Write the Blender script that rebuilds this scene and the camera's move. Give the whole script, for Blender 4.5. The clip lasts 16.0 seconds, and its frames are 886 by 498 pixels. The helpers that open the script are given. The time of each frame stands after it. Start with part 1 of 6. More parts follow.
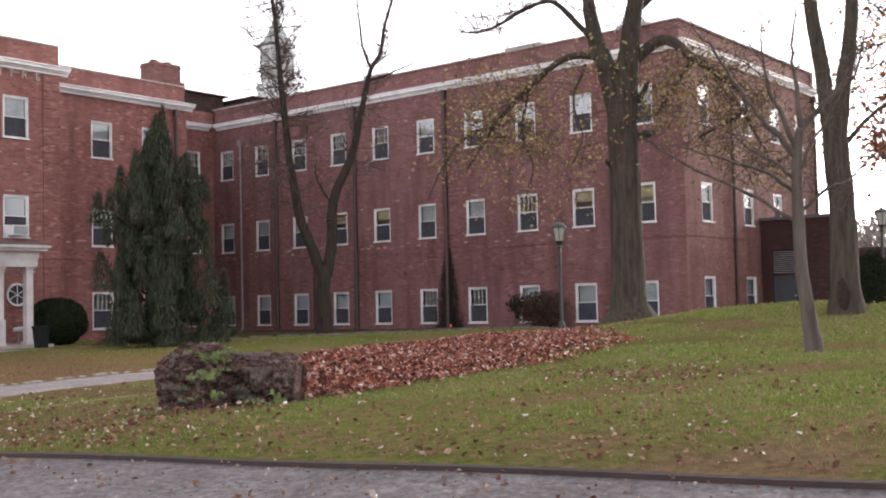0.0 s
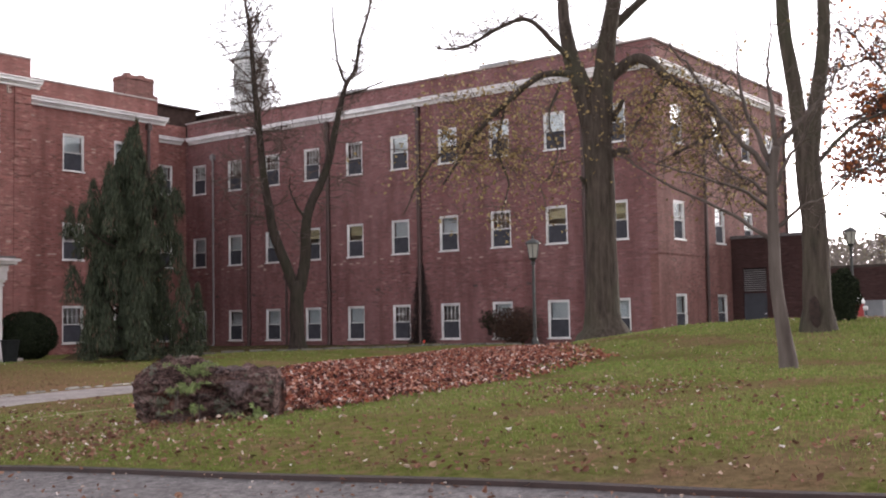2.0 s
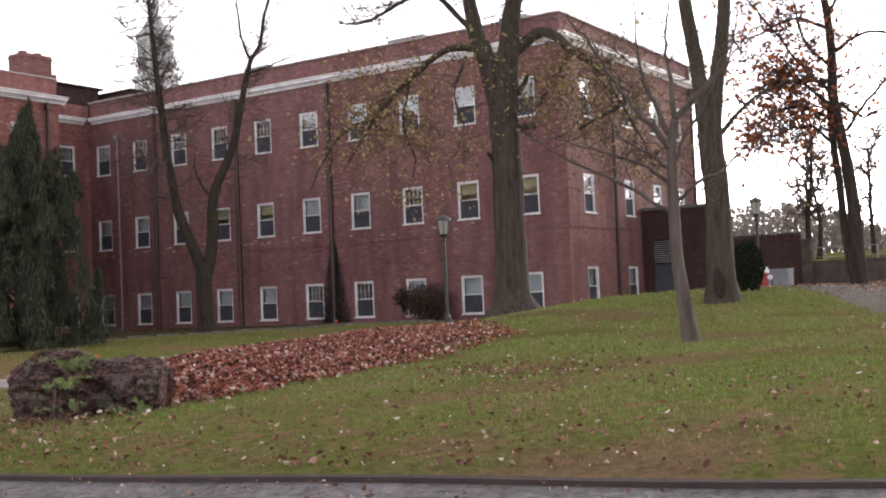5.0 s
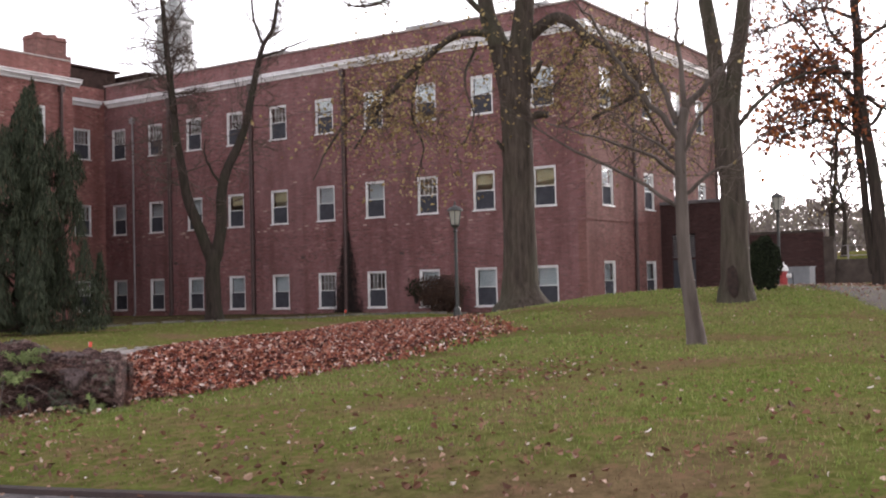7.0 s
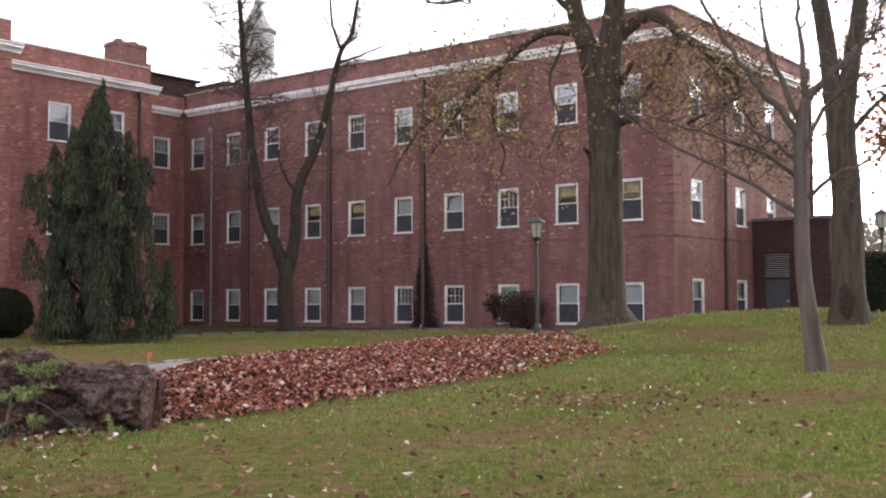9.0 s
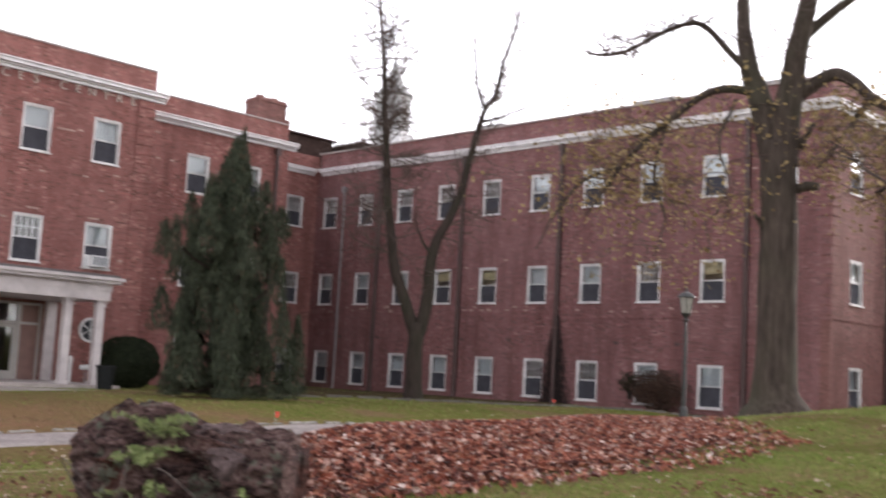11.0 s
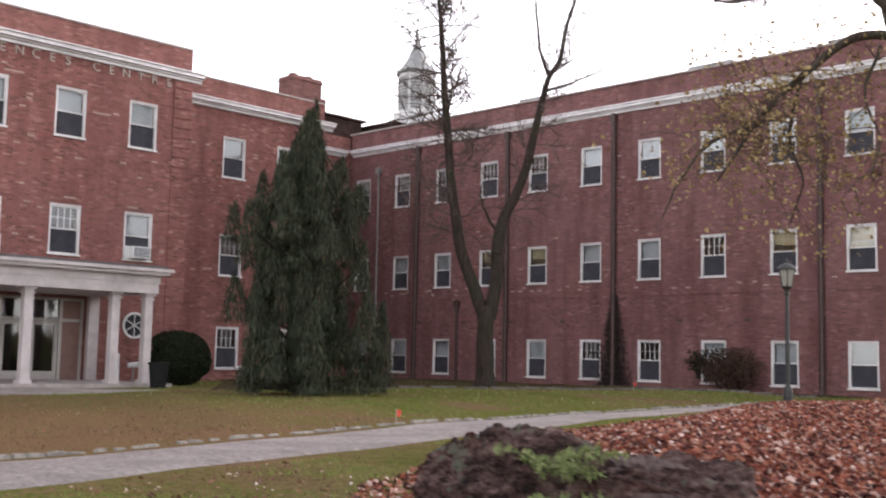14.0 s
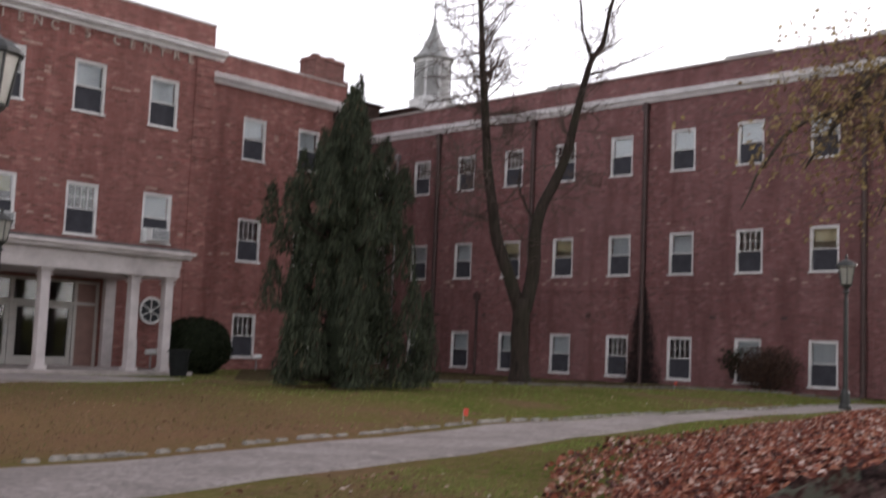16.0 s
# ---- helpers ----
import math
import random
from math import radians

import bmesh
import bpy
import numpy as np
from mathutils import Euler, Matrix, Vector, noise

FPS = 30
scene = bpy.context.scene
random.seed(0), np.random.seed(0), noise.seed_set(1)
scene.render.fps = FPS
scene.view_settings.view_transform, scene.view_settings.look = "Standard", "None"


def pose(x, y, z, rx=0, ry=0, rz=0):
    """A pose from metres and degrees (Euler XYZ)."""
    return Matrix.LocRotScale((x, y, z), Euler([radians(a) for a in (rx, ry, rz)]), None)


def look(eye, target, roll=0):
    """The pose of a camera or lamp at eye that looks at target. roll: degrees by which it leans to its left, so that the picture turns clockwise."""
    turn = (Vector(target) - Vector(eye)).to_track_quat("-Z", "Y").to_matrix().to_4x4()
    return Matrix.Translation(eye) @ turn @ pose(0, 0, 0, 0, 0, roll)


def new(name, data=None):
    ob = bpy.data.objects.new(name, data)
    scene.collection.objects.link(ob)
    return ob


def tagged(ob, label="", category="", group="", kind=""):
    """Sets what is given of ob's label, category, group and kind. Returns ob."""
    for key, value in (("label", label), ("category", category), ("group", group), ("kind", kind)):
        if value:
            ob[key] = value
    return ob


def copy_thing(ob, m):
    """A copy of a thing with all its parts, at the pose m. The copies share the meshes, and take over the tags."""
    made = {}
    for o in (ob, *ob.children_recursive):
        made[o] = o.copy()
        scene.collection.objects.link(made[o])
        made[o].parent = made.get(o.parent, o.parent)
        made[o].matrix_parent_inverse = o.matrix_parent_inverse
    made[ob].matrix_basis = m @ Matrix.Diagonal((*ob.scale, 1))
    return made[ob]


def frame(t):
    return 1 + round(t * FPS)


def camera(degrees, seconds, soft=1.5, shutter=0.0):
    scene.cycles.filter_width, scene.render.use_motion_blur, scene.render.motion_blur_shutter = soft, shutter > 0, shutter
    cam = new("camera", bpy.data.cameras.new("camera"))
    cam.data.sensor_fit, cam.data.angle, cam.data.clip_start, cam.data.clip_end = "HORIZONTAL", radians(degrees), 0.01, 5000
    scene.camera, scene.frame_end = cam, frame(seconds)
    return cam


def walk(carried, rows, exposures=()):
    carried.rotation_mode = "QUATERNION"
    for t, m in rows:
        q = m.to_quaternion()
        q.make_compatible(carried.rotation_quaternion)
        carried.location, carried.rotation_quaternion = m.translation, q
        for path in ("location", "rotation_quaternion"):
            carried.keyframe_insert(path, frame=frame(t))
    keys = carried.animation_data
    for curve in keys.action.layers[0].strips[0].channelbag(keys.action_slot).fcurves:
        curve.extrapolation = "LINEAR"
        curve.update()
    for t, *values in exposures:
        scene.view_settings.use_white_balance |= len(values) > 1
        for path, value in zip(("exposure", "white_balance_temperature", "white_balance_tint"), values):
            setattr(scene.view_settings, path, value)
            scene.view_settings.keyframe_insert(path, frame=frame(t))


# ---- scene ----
cam = camera(44.1, 16.0, soft=2.0, shutter=0.4)
PATH = [
    (0, (0.484, 0.155, 1.902), (-0.759, 1.718, 2.005), -1.4),
    (0.5, (0.457, 0.103, 1.887), (-0.77, 1.678, 1.997), -1.3),
    (1, (0.438, 0.064, 1.88), (-0.776, 1.649, 1.998), -1.1),
    (1.5, (0.433, 0.049, 1.88), (-0.777, 1.637, 2.007), -1.3),
    (2, (0.427, 0.074, 1.883), (-0.773, 1.669, 2.015), -1.1),
    (2.5, (0.429, 0.111, 1.89), (-0.724, 1.741, 2.011), -1.5),
    (3, (0.452, 0.145, 1.905), (-0.633, 1.821, 2.012), -1.1),
    (3.5, (0.45, 0.204, 1.922), (-0.604, 1.9, 2.035), -1.0),
    (4, (0.441, 0.272, 1.919), (-0.621, 1.963, 2.033), -0.8),
    (4.2, (0.437, 0.312, 1.92), (-0.632, 1.998, 2.032), -0.9),
    (6.3, (0.429, 0.852, 1.985), (-0.64, 2.543, 2.021), -4.7),
    (6.5, (0.414, 0.946, 1.986), (-0.732, 2.584, 2.017), -1.6),
    (7, (0.332, 1.279, 1.977), (-0.783, 2.938, 2.044), -1.4),
    (7.5, (0.233, 1.607, 1.966), (-0.982, 3.192, 2.076), -1.0),
    (8, (0.079, 1.886, 1.962), (-1.127, 3.478, 2.063), -0.3),
    (8.2, (-0.018, 1.998, 1.96), (-1.223, 3.592, 2.054), -0.8),
    (10.3, (-1.394, 3.118, 1.875), (-2.693, 4.633, 2.015), 2.5),
    (10.5, (-1.538, 3.193, 1.871), (-2.842, 4.702, 2.029), 3.0),
    (11, (-1.953, 3.35, 1.869), (-3.345, 4.769, 2.094), 3.1),
    (11.5, (-2.383, 3.361, 1.857), (-3.9, 4.647, 2.075), 4.5),
    (12, (-2.909, 3.361, 1.853), (-4.35, 4.735, 2.037), 3.0),
    (12.5, (-3.405, 3.33, 1.834), (-4.784, 4.764, 2.045), 1.2),
    (13, (-3.89, 3.393, 1.87), (-5.216, 4.878, 2.06), 0.8),
    (13.5, (-4.403, 3.396, 1.887), (-5.715, 4.896, 2.057), 0.7),
    (14, (-4.88, 3.355, 1.89), (-6.269, 4.78, 2.085), 1.2),
    (14.5, (-5.395, 3.453, 1.889), (-6.76, 4.893, 2.141), 0.1),
    (15, (-5.827, 3.54, 1.892), (-7.177, 4.989, 2.17), 1.8),
    (15.5, (-6.205, 3.557, 1.89), (-7.544, 5.01, 2.199), 2.6),
    (16, (-6.63, 3.592, 1.884), (-8.015, 5.024, 2.065), 2.4),
]
walk(cam, [(t, look(eye, target, roll)) for t, eye, target, roll in PATH], [(0, 1.92, 6500, 19), (4, 1.74, 6500, 19), (7.5, 1.84, 6500, 19), (10.5, 2.0, 6500, 19), (12.5, 1.76, 6500, 19), (14.0, 1.92, 6500, 19), (14.5, 2.0, 6500, 19), (15, 1.6, 6500, 19), (15.5, 1.1, 6500, 19), (16, 1.25, 6500, 19)])

# ---------------------------------------------------------------- world, sun
SUN_EL, SUN_AZ = 16.0, 8.0          # azimuth from +y towards +x
world = bpy.data.worlds.new("world")
scene.world = world
world.use_nodes = True
wn = world.node_tree
sky = wn.nodes.new("ShaderNodeTexSky")
sky.sky_type = "NISHITA"
sky.sun_disc = False
sky.sun_elevation, sky.sun_rotation = radians(SUN_EL), radians(SUN_AZ)
sky.air_density, sky.dust_density, sky.ozone_density = 1.0, 0.8, 0.5
haze = wn.nodes.new("ShaderNodeHueSaturation")      # cloud cover takes the blue out of the sky
haze.inputs["Saturation"].default_value = 0.14
wn.links.new(sky.outputs[0], haze.inputs["Color"])
wn.links.new(haze.outputs[0], wn.nodes["Background"].inputs["Color"])
wn.nodes["Background"].inputs["Strength"].default_value = 0.15
sun = new("sun", bpy.data.lights.new("sun", "SUN"))
sun.data.energy, sun.data.angle, sun.data.color = 0.5, radians(12), (1.0, 0.90, 0.78)
_d = Vector((math.sin(radians(SUN_AZ)) * math.cos(radians(SUN_EL)), math.cos(radians(SUN_AZ)) * math.cos(radians(SUN_EL)), math.sin(radians(SUN_EL))))
sun.matrix_world = look((0, 0, 60), Vector((0, 0, 60)) - _d)


# ---------------------------------------------------------------- materials
class Nodes:
    """A small node-tree writer for one material."""

    def __init__(self, name, rough=0.8, metal=0.0, spec=0.5):
        self.mat = bpy.data.materials.new(name)
        self.mat.use_nodes = True
        self.t = self.mat.node_tree
        self.bsdf = self.t.nodes["Principled BSDF"]
        self.bsdf.inputs["Roughness"].default_value = rough
        self.bsdf.inputs["Metallic"].default_value = metal
        self.bsdf.inputs["Specular IOR Level"].default_value = spec
        self.coord = self.t.nodes.new("ShaderNodeNewGeometry").outputs["Position"]

    def node(self, kind, **kw):
        n = self.t.nodes.new(kind)
        for k, v in kw.items():
            n.inputs[k].default_value = v
        return n

    def link(self, a, b):
        self.t.links.new(a, b)

    def noise(self, scale, detail=4.0, rough=0.55, vec=None):
        n = self.node("ShaderNodeTexNoise", Scale=scale, Detail=detail, Roughness=rough)
        self.link(vec or self.coord, n.inputs["Vector"])
        return n.outputs["Fac"]

    def scaled(self, v):
        m = self.node("ShaderNodeVectorMath")
        m.operation = "MULTIPLY"
        self.link(self.coord, m.inputs[0])
        m.inputs[1].default_value = v
        return m.outputs[0]

    def ramp(self, fac, stops):
        r = self.node("ShaderNodeValToRGB")
        e = r.color_ramp.elements
        while len(e) < len(stops):
            e.new(0.5)
        for el, (p, c) in zip(e, stops):
            el.position, el.color = p, (*c, 1) if len(c) == 3 else c
        self.link(fac, r.inputs["Fac"])
        return r.outputs["Color"]

    def mix(self, fac, a, b, mode="MIX"):
        m = self.t.nodes.new("ShaderNodeMix")
        m.data_type, m.blend_type = "RGBA", mode
        for v, i in ((fac, m.inputs[0]), (a, m.inputs[6]), (b, m.inputs[7])):
            if isinstance(v, (int, float)):
                i.default_value = v
            elif isinstance(v, tuple):
                i.default_value = (*v, 1)
            else:
                self.link(v, i)
        return m.outputs[2]

    def colour(self, c):
        if isinstance(c, tuple):
            self.bsdf.inputs["Base Color"].default_value = (*c, 1)
        else:
            self.link(c, self.bsdf.inputs["Base Color"])
        return self

    def bump(self, h, strength=0.3, dist=0.02):
        b = self.node("ShaderNodeBump", Strength=strength, Distance=dist)
        self.link(h, b.inputs["Height"])
        self.link(b.outputs[0], self.bsdf.inputs["Normal"])
        return self


def brick_material(name, dark, mid, light, mortar, wash):
    """Brick courses, three to 0.2 m, that run on round the corners."""
    n = Nodes(name, 0.88, spec=0.25)
    sep = n.node("ShaderNodeSeparateXYZ")
    n.link(n.coord, sep.inputs[0])
    com = n.node("ShaderNodeCombineXYZ")
    both = n.node("ShaderNodeMath")
    n.link(sep.outputs[0], both.inputs[0])
    n.link(sep.outputs[1], both.inputs[1])
    n.link(both.outputs[0], com.inputs[0])
    n.link(sep.outputs[2], com.inputs[1])
    br = n.node("ShaderNodeTexBrick", Scale=1.0, **{"Mortar Size": 0.006, "Mortar Smooth": 0.4, "Bias": 0.0, "Brick Width": 0.21, "Row Height": 0.0677})
    br.inputs["Color1"].default_value, br.inputs["Color2"].default_value, br.inputs["Mortar"].default_value = (0, 0, 0, 1), (1, 1, 1, 1), (0.5, 0.5, 0.5, 1)
    n.link(com.outputs[0], br.inputs["Vector"])
    base = n.ramp(br.outputs["Color"], [(0.0, dark), (0.35, mid), (0.85, mid), (1.0, light)])
    base = n.mix(br.outputs["Fac"], base, mortar)
    big = n.noise(0.35, 5, 0.6)
    streak = n.noise(1.0, 5, 0.6, n.scaled((1.6, 1.6, 0.22)))
    base = n.mix(n.ramp(big, [(0.38, (0, 0, 0)), (0.68, (1, 1, 1))]), base, n.mix(0.6, base, wash))
    base = n.mix(n.ramp(streak, [(0.45, (0, 0, 0)), (0.72, (0.7, 0.7, 0.7))]), base, tuple(c * 0.5 for c in mid))
    spots = n.noise(0.9, 6, 0.7)
    base = n.mix(n.ramp(spots, [(0.52, (0, 0, 0)), (0.7, (0.6, 0.6, 0.6))]), base, tuple(c * 0.6 for c in mid))
    rows = n.noise(1.0, 6, 0.75, n.scaled((1.1, 1.1, 13.0)))
    base = n.mix(n.ramp(rows, [(0.56, (0, 0, 0)), (0.72, (0.6, 0.6, 0.6))]), base, tuple(min(1, c * 1.75) for c in mid))
    base = n.mix(n.ramp(rows, [(0.28, (0.6, 0.6, 0.6)), (0.42, (0, 0, 0))]), base, tuple(c * 0.55 for c in mid))
    fine = n.noise(26, 3)
    base = n.mix(0.35, base, n.ramp(fine, [(0.3, (0.25, 0.25, 0.25)), (0.7, (1, 1, 1))]), "MULTIPLY")
    n.colour(base)
    inv = n.node("ShaderNodeMath")
    inv.operation = "SUBTRACT"
    inv.inputs[0].default_value = 1.0
    n.link(br.outputs["Fac"], inv.inputs[1])
    n.bump(inv.outputs[0], 0.6, 0.012)
    return n.mat


def plain(name, col, rough=0.6, var=0.15, scale=6.0, metal=0.0, spec=0.5, dirt=None, bump=0.0):
    n = Nodes(name, rough, metal, spec)
    lo = tuple(c * (1 - var) for c in col)
    hi = tuple(min(1, c * (1 + var)) for c in col)
    c = n.ramp(n.noise(scale, 5), [(0.3, lo), (0.7, hi)])
    if dirt:
        c = n.mix(n.ramp(n.noise(scale * 0.3, 6, 0.7), [(0.45, (0, 0, 0)), (0.75, (0.8, 0.8, 0.8))]), c, dirt)
    n.colour(c)
    if bump:
        n.bump(n.noise(scale * 5, 4), bump, 0.02)
    return n.mat


def per_island(name, stops, rough=0.75, spec=0.3, sub=0.0):
    n = Nodes(name, rough, spec=spec)
    g = n.t.nodes.new("ShaderNodeNewGeometry")
    c = n.ramp(g.outputs["Random Per Island"], stops)
    c = n.mix(0.3, c, n.ramp(n.noise(9, 2), [(0.3, (0.4, 0.4, 0.4)), (0.7, (1, 1, 1))]), "MULTIPLY")
    n.colour(c)
    return n.mat


def bark_material(name, lo, hi, moss=None, scale=1.0):
    n = Nodes(name, 0.92, spec=0.15)
    f = n.noise(5 * scale, 6, 0.65, n.scaled((2.6, 2.6, 0.35)))
    c = n.ramp(f, [(0.3, lo), (0.68, hi)])
    if moss:
        c = n.mix(n.ramp(n.noise(0.9, 4), [(0.45, (0, 0, 0)), (0.7, (0.7, 0.7, 0.7))]), c, moss)
    n.colour(c)
    n.bump(f, 0.8, 0.04)
    return n.mat


BRICK_X = brick_material("brick_main", (0.10, 0.048, 0.045), (0.205, 0.084, 0.081), (0.33, 0.18, 0.165), (0.26, 0.19, 0.18), (0.23, 0.122, 0.119))
BRICK_Y = brick_material("brick_end", (0.09, 0.038, 0.034), (0.185, 0.076, 0.067), (0.27, 0.14, 0.115), (0.23, 0.165, 0.14), (0.23, 0.115, 0.10))
BRICK_W = brick_material("brick_wing", (0.125, 0.05, 0.04), (0.27, 0.102, 0.088), (0.42, 0.22, 0.185), (0.27, 0.185, 0.165), (0.255, 0.122, 0.108))
PALE_BRICK = plain("pale_brick", (0.33, 0.23, 0.195), 0.9, 0.3, 12)
DARK_BRICK = plain("dark_brick", (0.12, 0.05, 0.04), 0.9, 0.35, 12)
WHITE = plain("white_paint", (0.66, 0.65, 0.64), 0.5, 0.08, 3, dirt=(0.42, 0.40, 0.38))
# white paint greyed and pinked for the portico's low light, plus dirt patches
PORTICO_M = plain("low_light_dirty_portico_paint", (0.52, 0.475, 0.465), 0.6, 0.12, 2.5, dirt=(0.27, 0.235, 0.225))
CORNICE = plain("cornice_paint", (0.74, 0.72, 0.72), 0.55, 0.1, 2.5, dirt=(0.36, 0.33, 0.33))
STONE = plain("coping_stone", (0.34, 0.30, 0.28), 0.85, 0.25, 4, bump=0.2)
ROOFING = plain("roofing", (0.10, 0.09, 0.09), 0.85, 0.3, 3)
# plaster coloured dark to carry the hall's shade
HALL_SHADE = plain("hall_shade_plaster", (0.07, 0.06, 0.05), 0.8, 0.1, 2)
PLASTER = plain("interior_plaster", (0.42, 0.39, 0.35), 0.8, 0.08, 2)
BLIND_GLARE = plain("blind_and_sky_glare", (0.38, 0.39, 0.40), 0.7, 0.05, 2)
LOWER_PANE_TONE = plain("lower_pane_grey", (0.048, 0.048, 0.056), 0.9, 0.2, 3, spec=0.1)
LIT_ROOM_TAN = plain("lit_room_tan", (0.40, 0.33, 0.20), 0.7, 0.08, 2)
PIPE = plain("rust_brown_pipe", (0.05, 0.025, 0.022), 0.55, 0.25, 4)
PIPE_GREY = plain("grey_pipe", (0.22, 0.20, 0.20), 0.5, 0.2, 4)
BLACK = plain("black_paint", (0.014, 0.015, 0.015), 0.8, 0.2, 8, spec=0.1)
DULL_STONE = plain("dull_masonry", (0.062, 0.049, 0.042), 0.95, 0.3, 3, spec=0.1, bump=0.3)
BRONZE = plain("bronze_green_metal", (0.026, 0.027, 0.025), 0.5, 0.25, 9)
IRON = plain("dark_iron", (0.035, 0.032, 0.03), 0.5, 0.3, 8)
GALV = plain("galvanised_steel", (0.45, 0.46, 0.46), 0.45, 0.1, 6, metal=0.5)
COPPER = plain("weathered_lead", (0.27, 0.275, 0.27), 0.6, 0.25, 2.5)
SHINGLE = plain("white_louvre_wood", (0.62, 0.62, 0.62), 0.7, 0.15, 4)
AC_WHITE = plain("appliance_white", (0.62, 0.63, 0.62), 0.45, 0.08, 6)
AC_GREY = plain("appliance_grille", (0.12, 0.13, 0.14), 0.5, 0.1, 20)
RED = plain("red_enamel", (0.26, 0.018, 0.018), 0.5, 0.2, 9)
DOORM = plain("grey_door_paint", (0.42, 0.40, 0.37), 0.45, 0.08, 4)
LETTER = plain("stone_lettering", (0.40, 0.34, 0.30), 0.8, 0.15, 6)
BARK_BIG = bark_material("grey_brown_bark", (0.022, 0.017, 0.014), (0.085, 0.066, 0.053), (0.05, 0.05, 0.031))
BARK_DARK = bark_material("dark_bark", (0.016, 0.012, 0.010), (0.052, 0.039, 0.032), (0.034, 0.033, 0.021))
BARK_THIN = bark_material("smooth_grey_bark", (0.055, 0.043, 0.037), (0.125, 0.102, 0.09), None, 0.6)
TWIG = bark_material("twig_bark", (0.045, 0.032, 0.027), (0.12, 0.09, 0.076))
CONIFER = per_island("dark_conifer_green", [(0.0, (0.024, 0.029, 0.02)), (0.5, (0.046, 0.055, 0.037)), (0.97, (0.08, 0.092, 0.058)), (0.995, (0.13, 0.075, 0.05))], 0.95, 0.05)
CLIPPED = per_island("clipped_yew_green", [(0.0, (0.012, 0.015, 0.009)), (0.6, (0.02, 0.026, 0.014)), (1.0, (0.034, 0.042, 0.022))], 0.9, 0.1)
TWIGGY = per_island("reddish_twigs", [(0.0, (0.035, 0.02, 0.015)), (1.0, (0.09, 0.05, 0.032))])
YELLOW_LEAF = per_island("yellow_green_leaf", [(0.0, (0.16, 0.10, 0.045)), (0.5, (0.28, 0.20, 0.085)), (1.0, (0.40, 0.31, 0.14))])
RUST_LEAF = per_island("rust_leaf", [(0.0, (0.10, 0.035, 0.02)), (0.6, (0.26, 0.075, 0.03)), (1.0, (0.50, 0.16, 0.04))])
PILE_LEAF = per_island("fallen_leaf", [(0.0, (0.035, 0.012, 0.010)), (0.3, (0.13, 0.038, 0.028)), (0.62, (0.30, 0.085, 0.048)), (0.85, (0.42, 0.19, 0.12)), (1.0, (0.66, 0.54, 0.48))], 0.6, 0.25)
LAWN_LEAF = per_island("lawn_leaf", [(0.0, (0.085, 0.038, 0.024)), (0.4, (0.16, 0.072, 0.045)), (0.75, (0.25, 0.125, 0.08)), (0.9, (0.36, 0.24, 0.17)), (1.0, (0.60, 0.53, 0.49))], 0.65, 0.2)
def blade_material(name, stops, dry):
    n = Nodes(name, 0.75, spec=0.12)
    g = n.t.nodes.new("ShaderNodeNewGeometry")
    c = n.ramp(g.outputs["Random Per Island"], stops)
    c = n.mix(n.ramp(n.noise(1.1, 6, 0.7), [(0.46, (0, 0, 0)), (0.68, (0.5, 0.5, 0.5))]), c, dry)
    c = n.mix(0.45, c, n.ramp(n.noise(3.2, 5, 0.65), [(0.32, (0.5, 0.52, 0.45)), (0.62, (1, 1, 1))]), "MULTIPLY")
    n.colour(c)
    return n.mat


GRASS = blade_material("grass_blade", [(0.0, (0.095, 0.138, 0.03)), (0.45, (0.165, 0.222, 0.048)), (0.82, (0.24, 0.285, 0.08)), (1.0, (0.34, 0.25, 0.15))], (0.215, 0.165, 0.09))
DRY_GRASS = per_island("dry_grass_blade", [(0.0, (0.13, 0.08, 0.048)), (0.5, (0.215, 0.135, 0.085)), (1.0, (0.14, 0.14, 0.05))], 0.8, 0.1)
GLASS_N = Nodes("window_glass", 0.03, spec=0.5)
GLASS_N.colour((0.9, 0.95, 0.95))
GLASS_N.bsdf.inputs["Transmission Weight"].default_value = 1.0
GLASS_N.bsdf.inputs["IOR"].default_value = 1.5
GLASS = GLASS_N.mat
GLOW_N = Nodes("fluorescent_tube")
GLOW_N.bsdf.inputs["Emission Color"].default_value = (1.0, 0.85, 0.5, 1)
GLOW_N.bsdf.inputs["Emission Strength"].default_value = 5.0
GLOW = GLOW_N.mat
FROST = plain("frosted_lamp_glass", (0.30, 0.29, 0.255), 0.35, 0.1, 6)


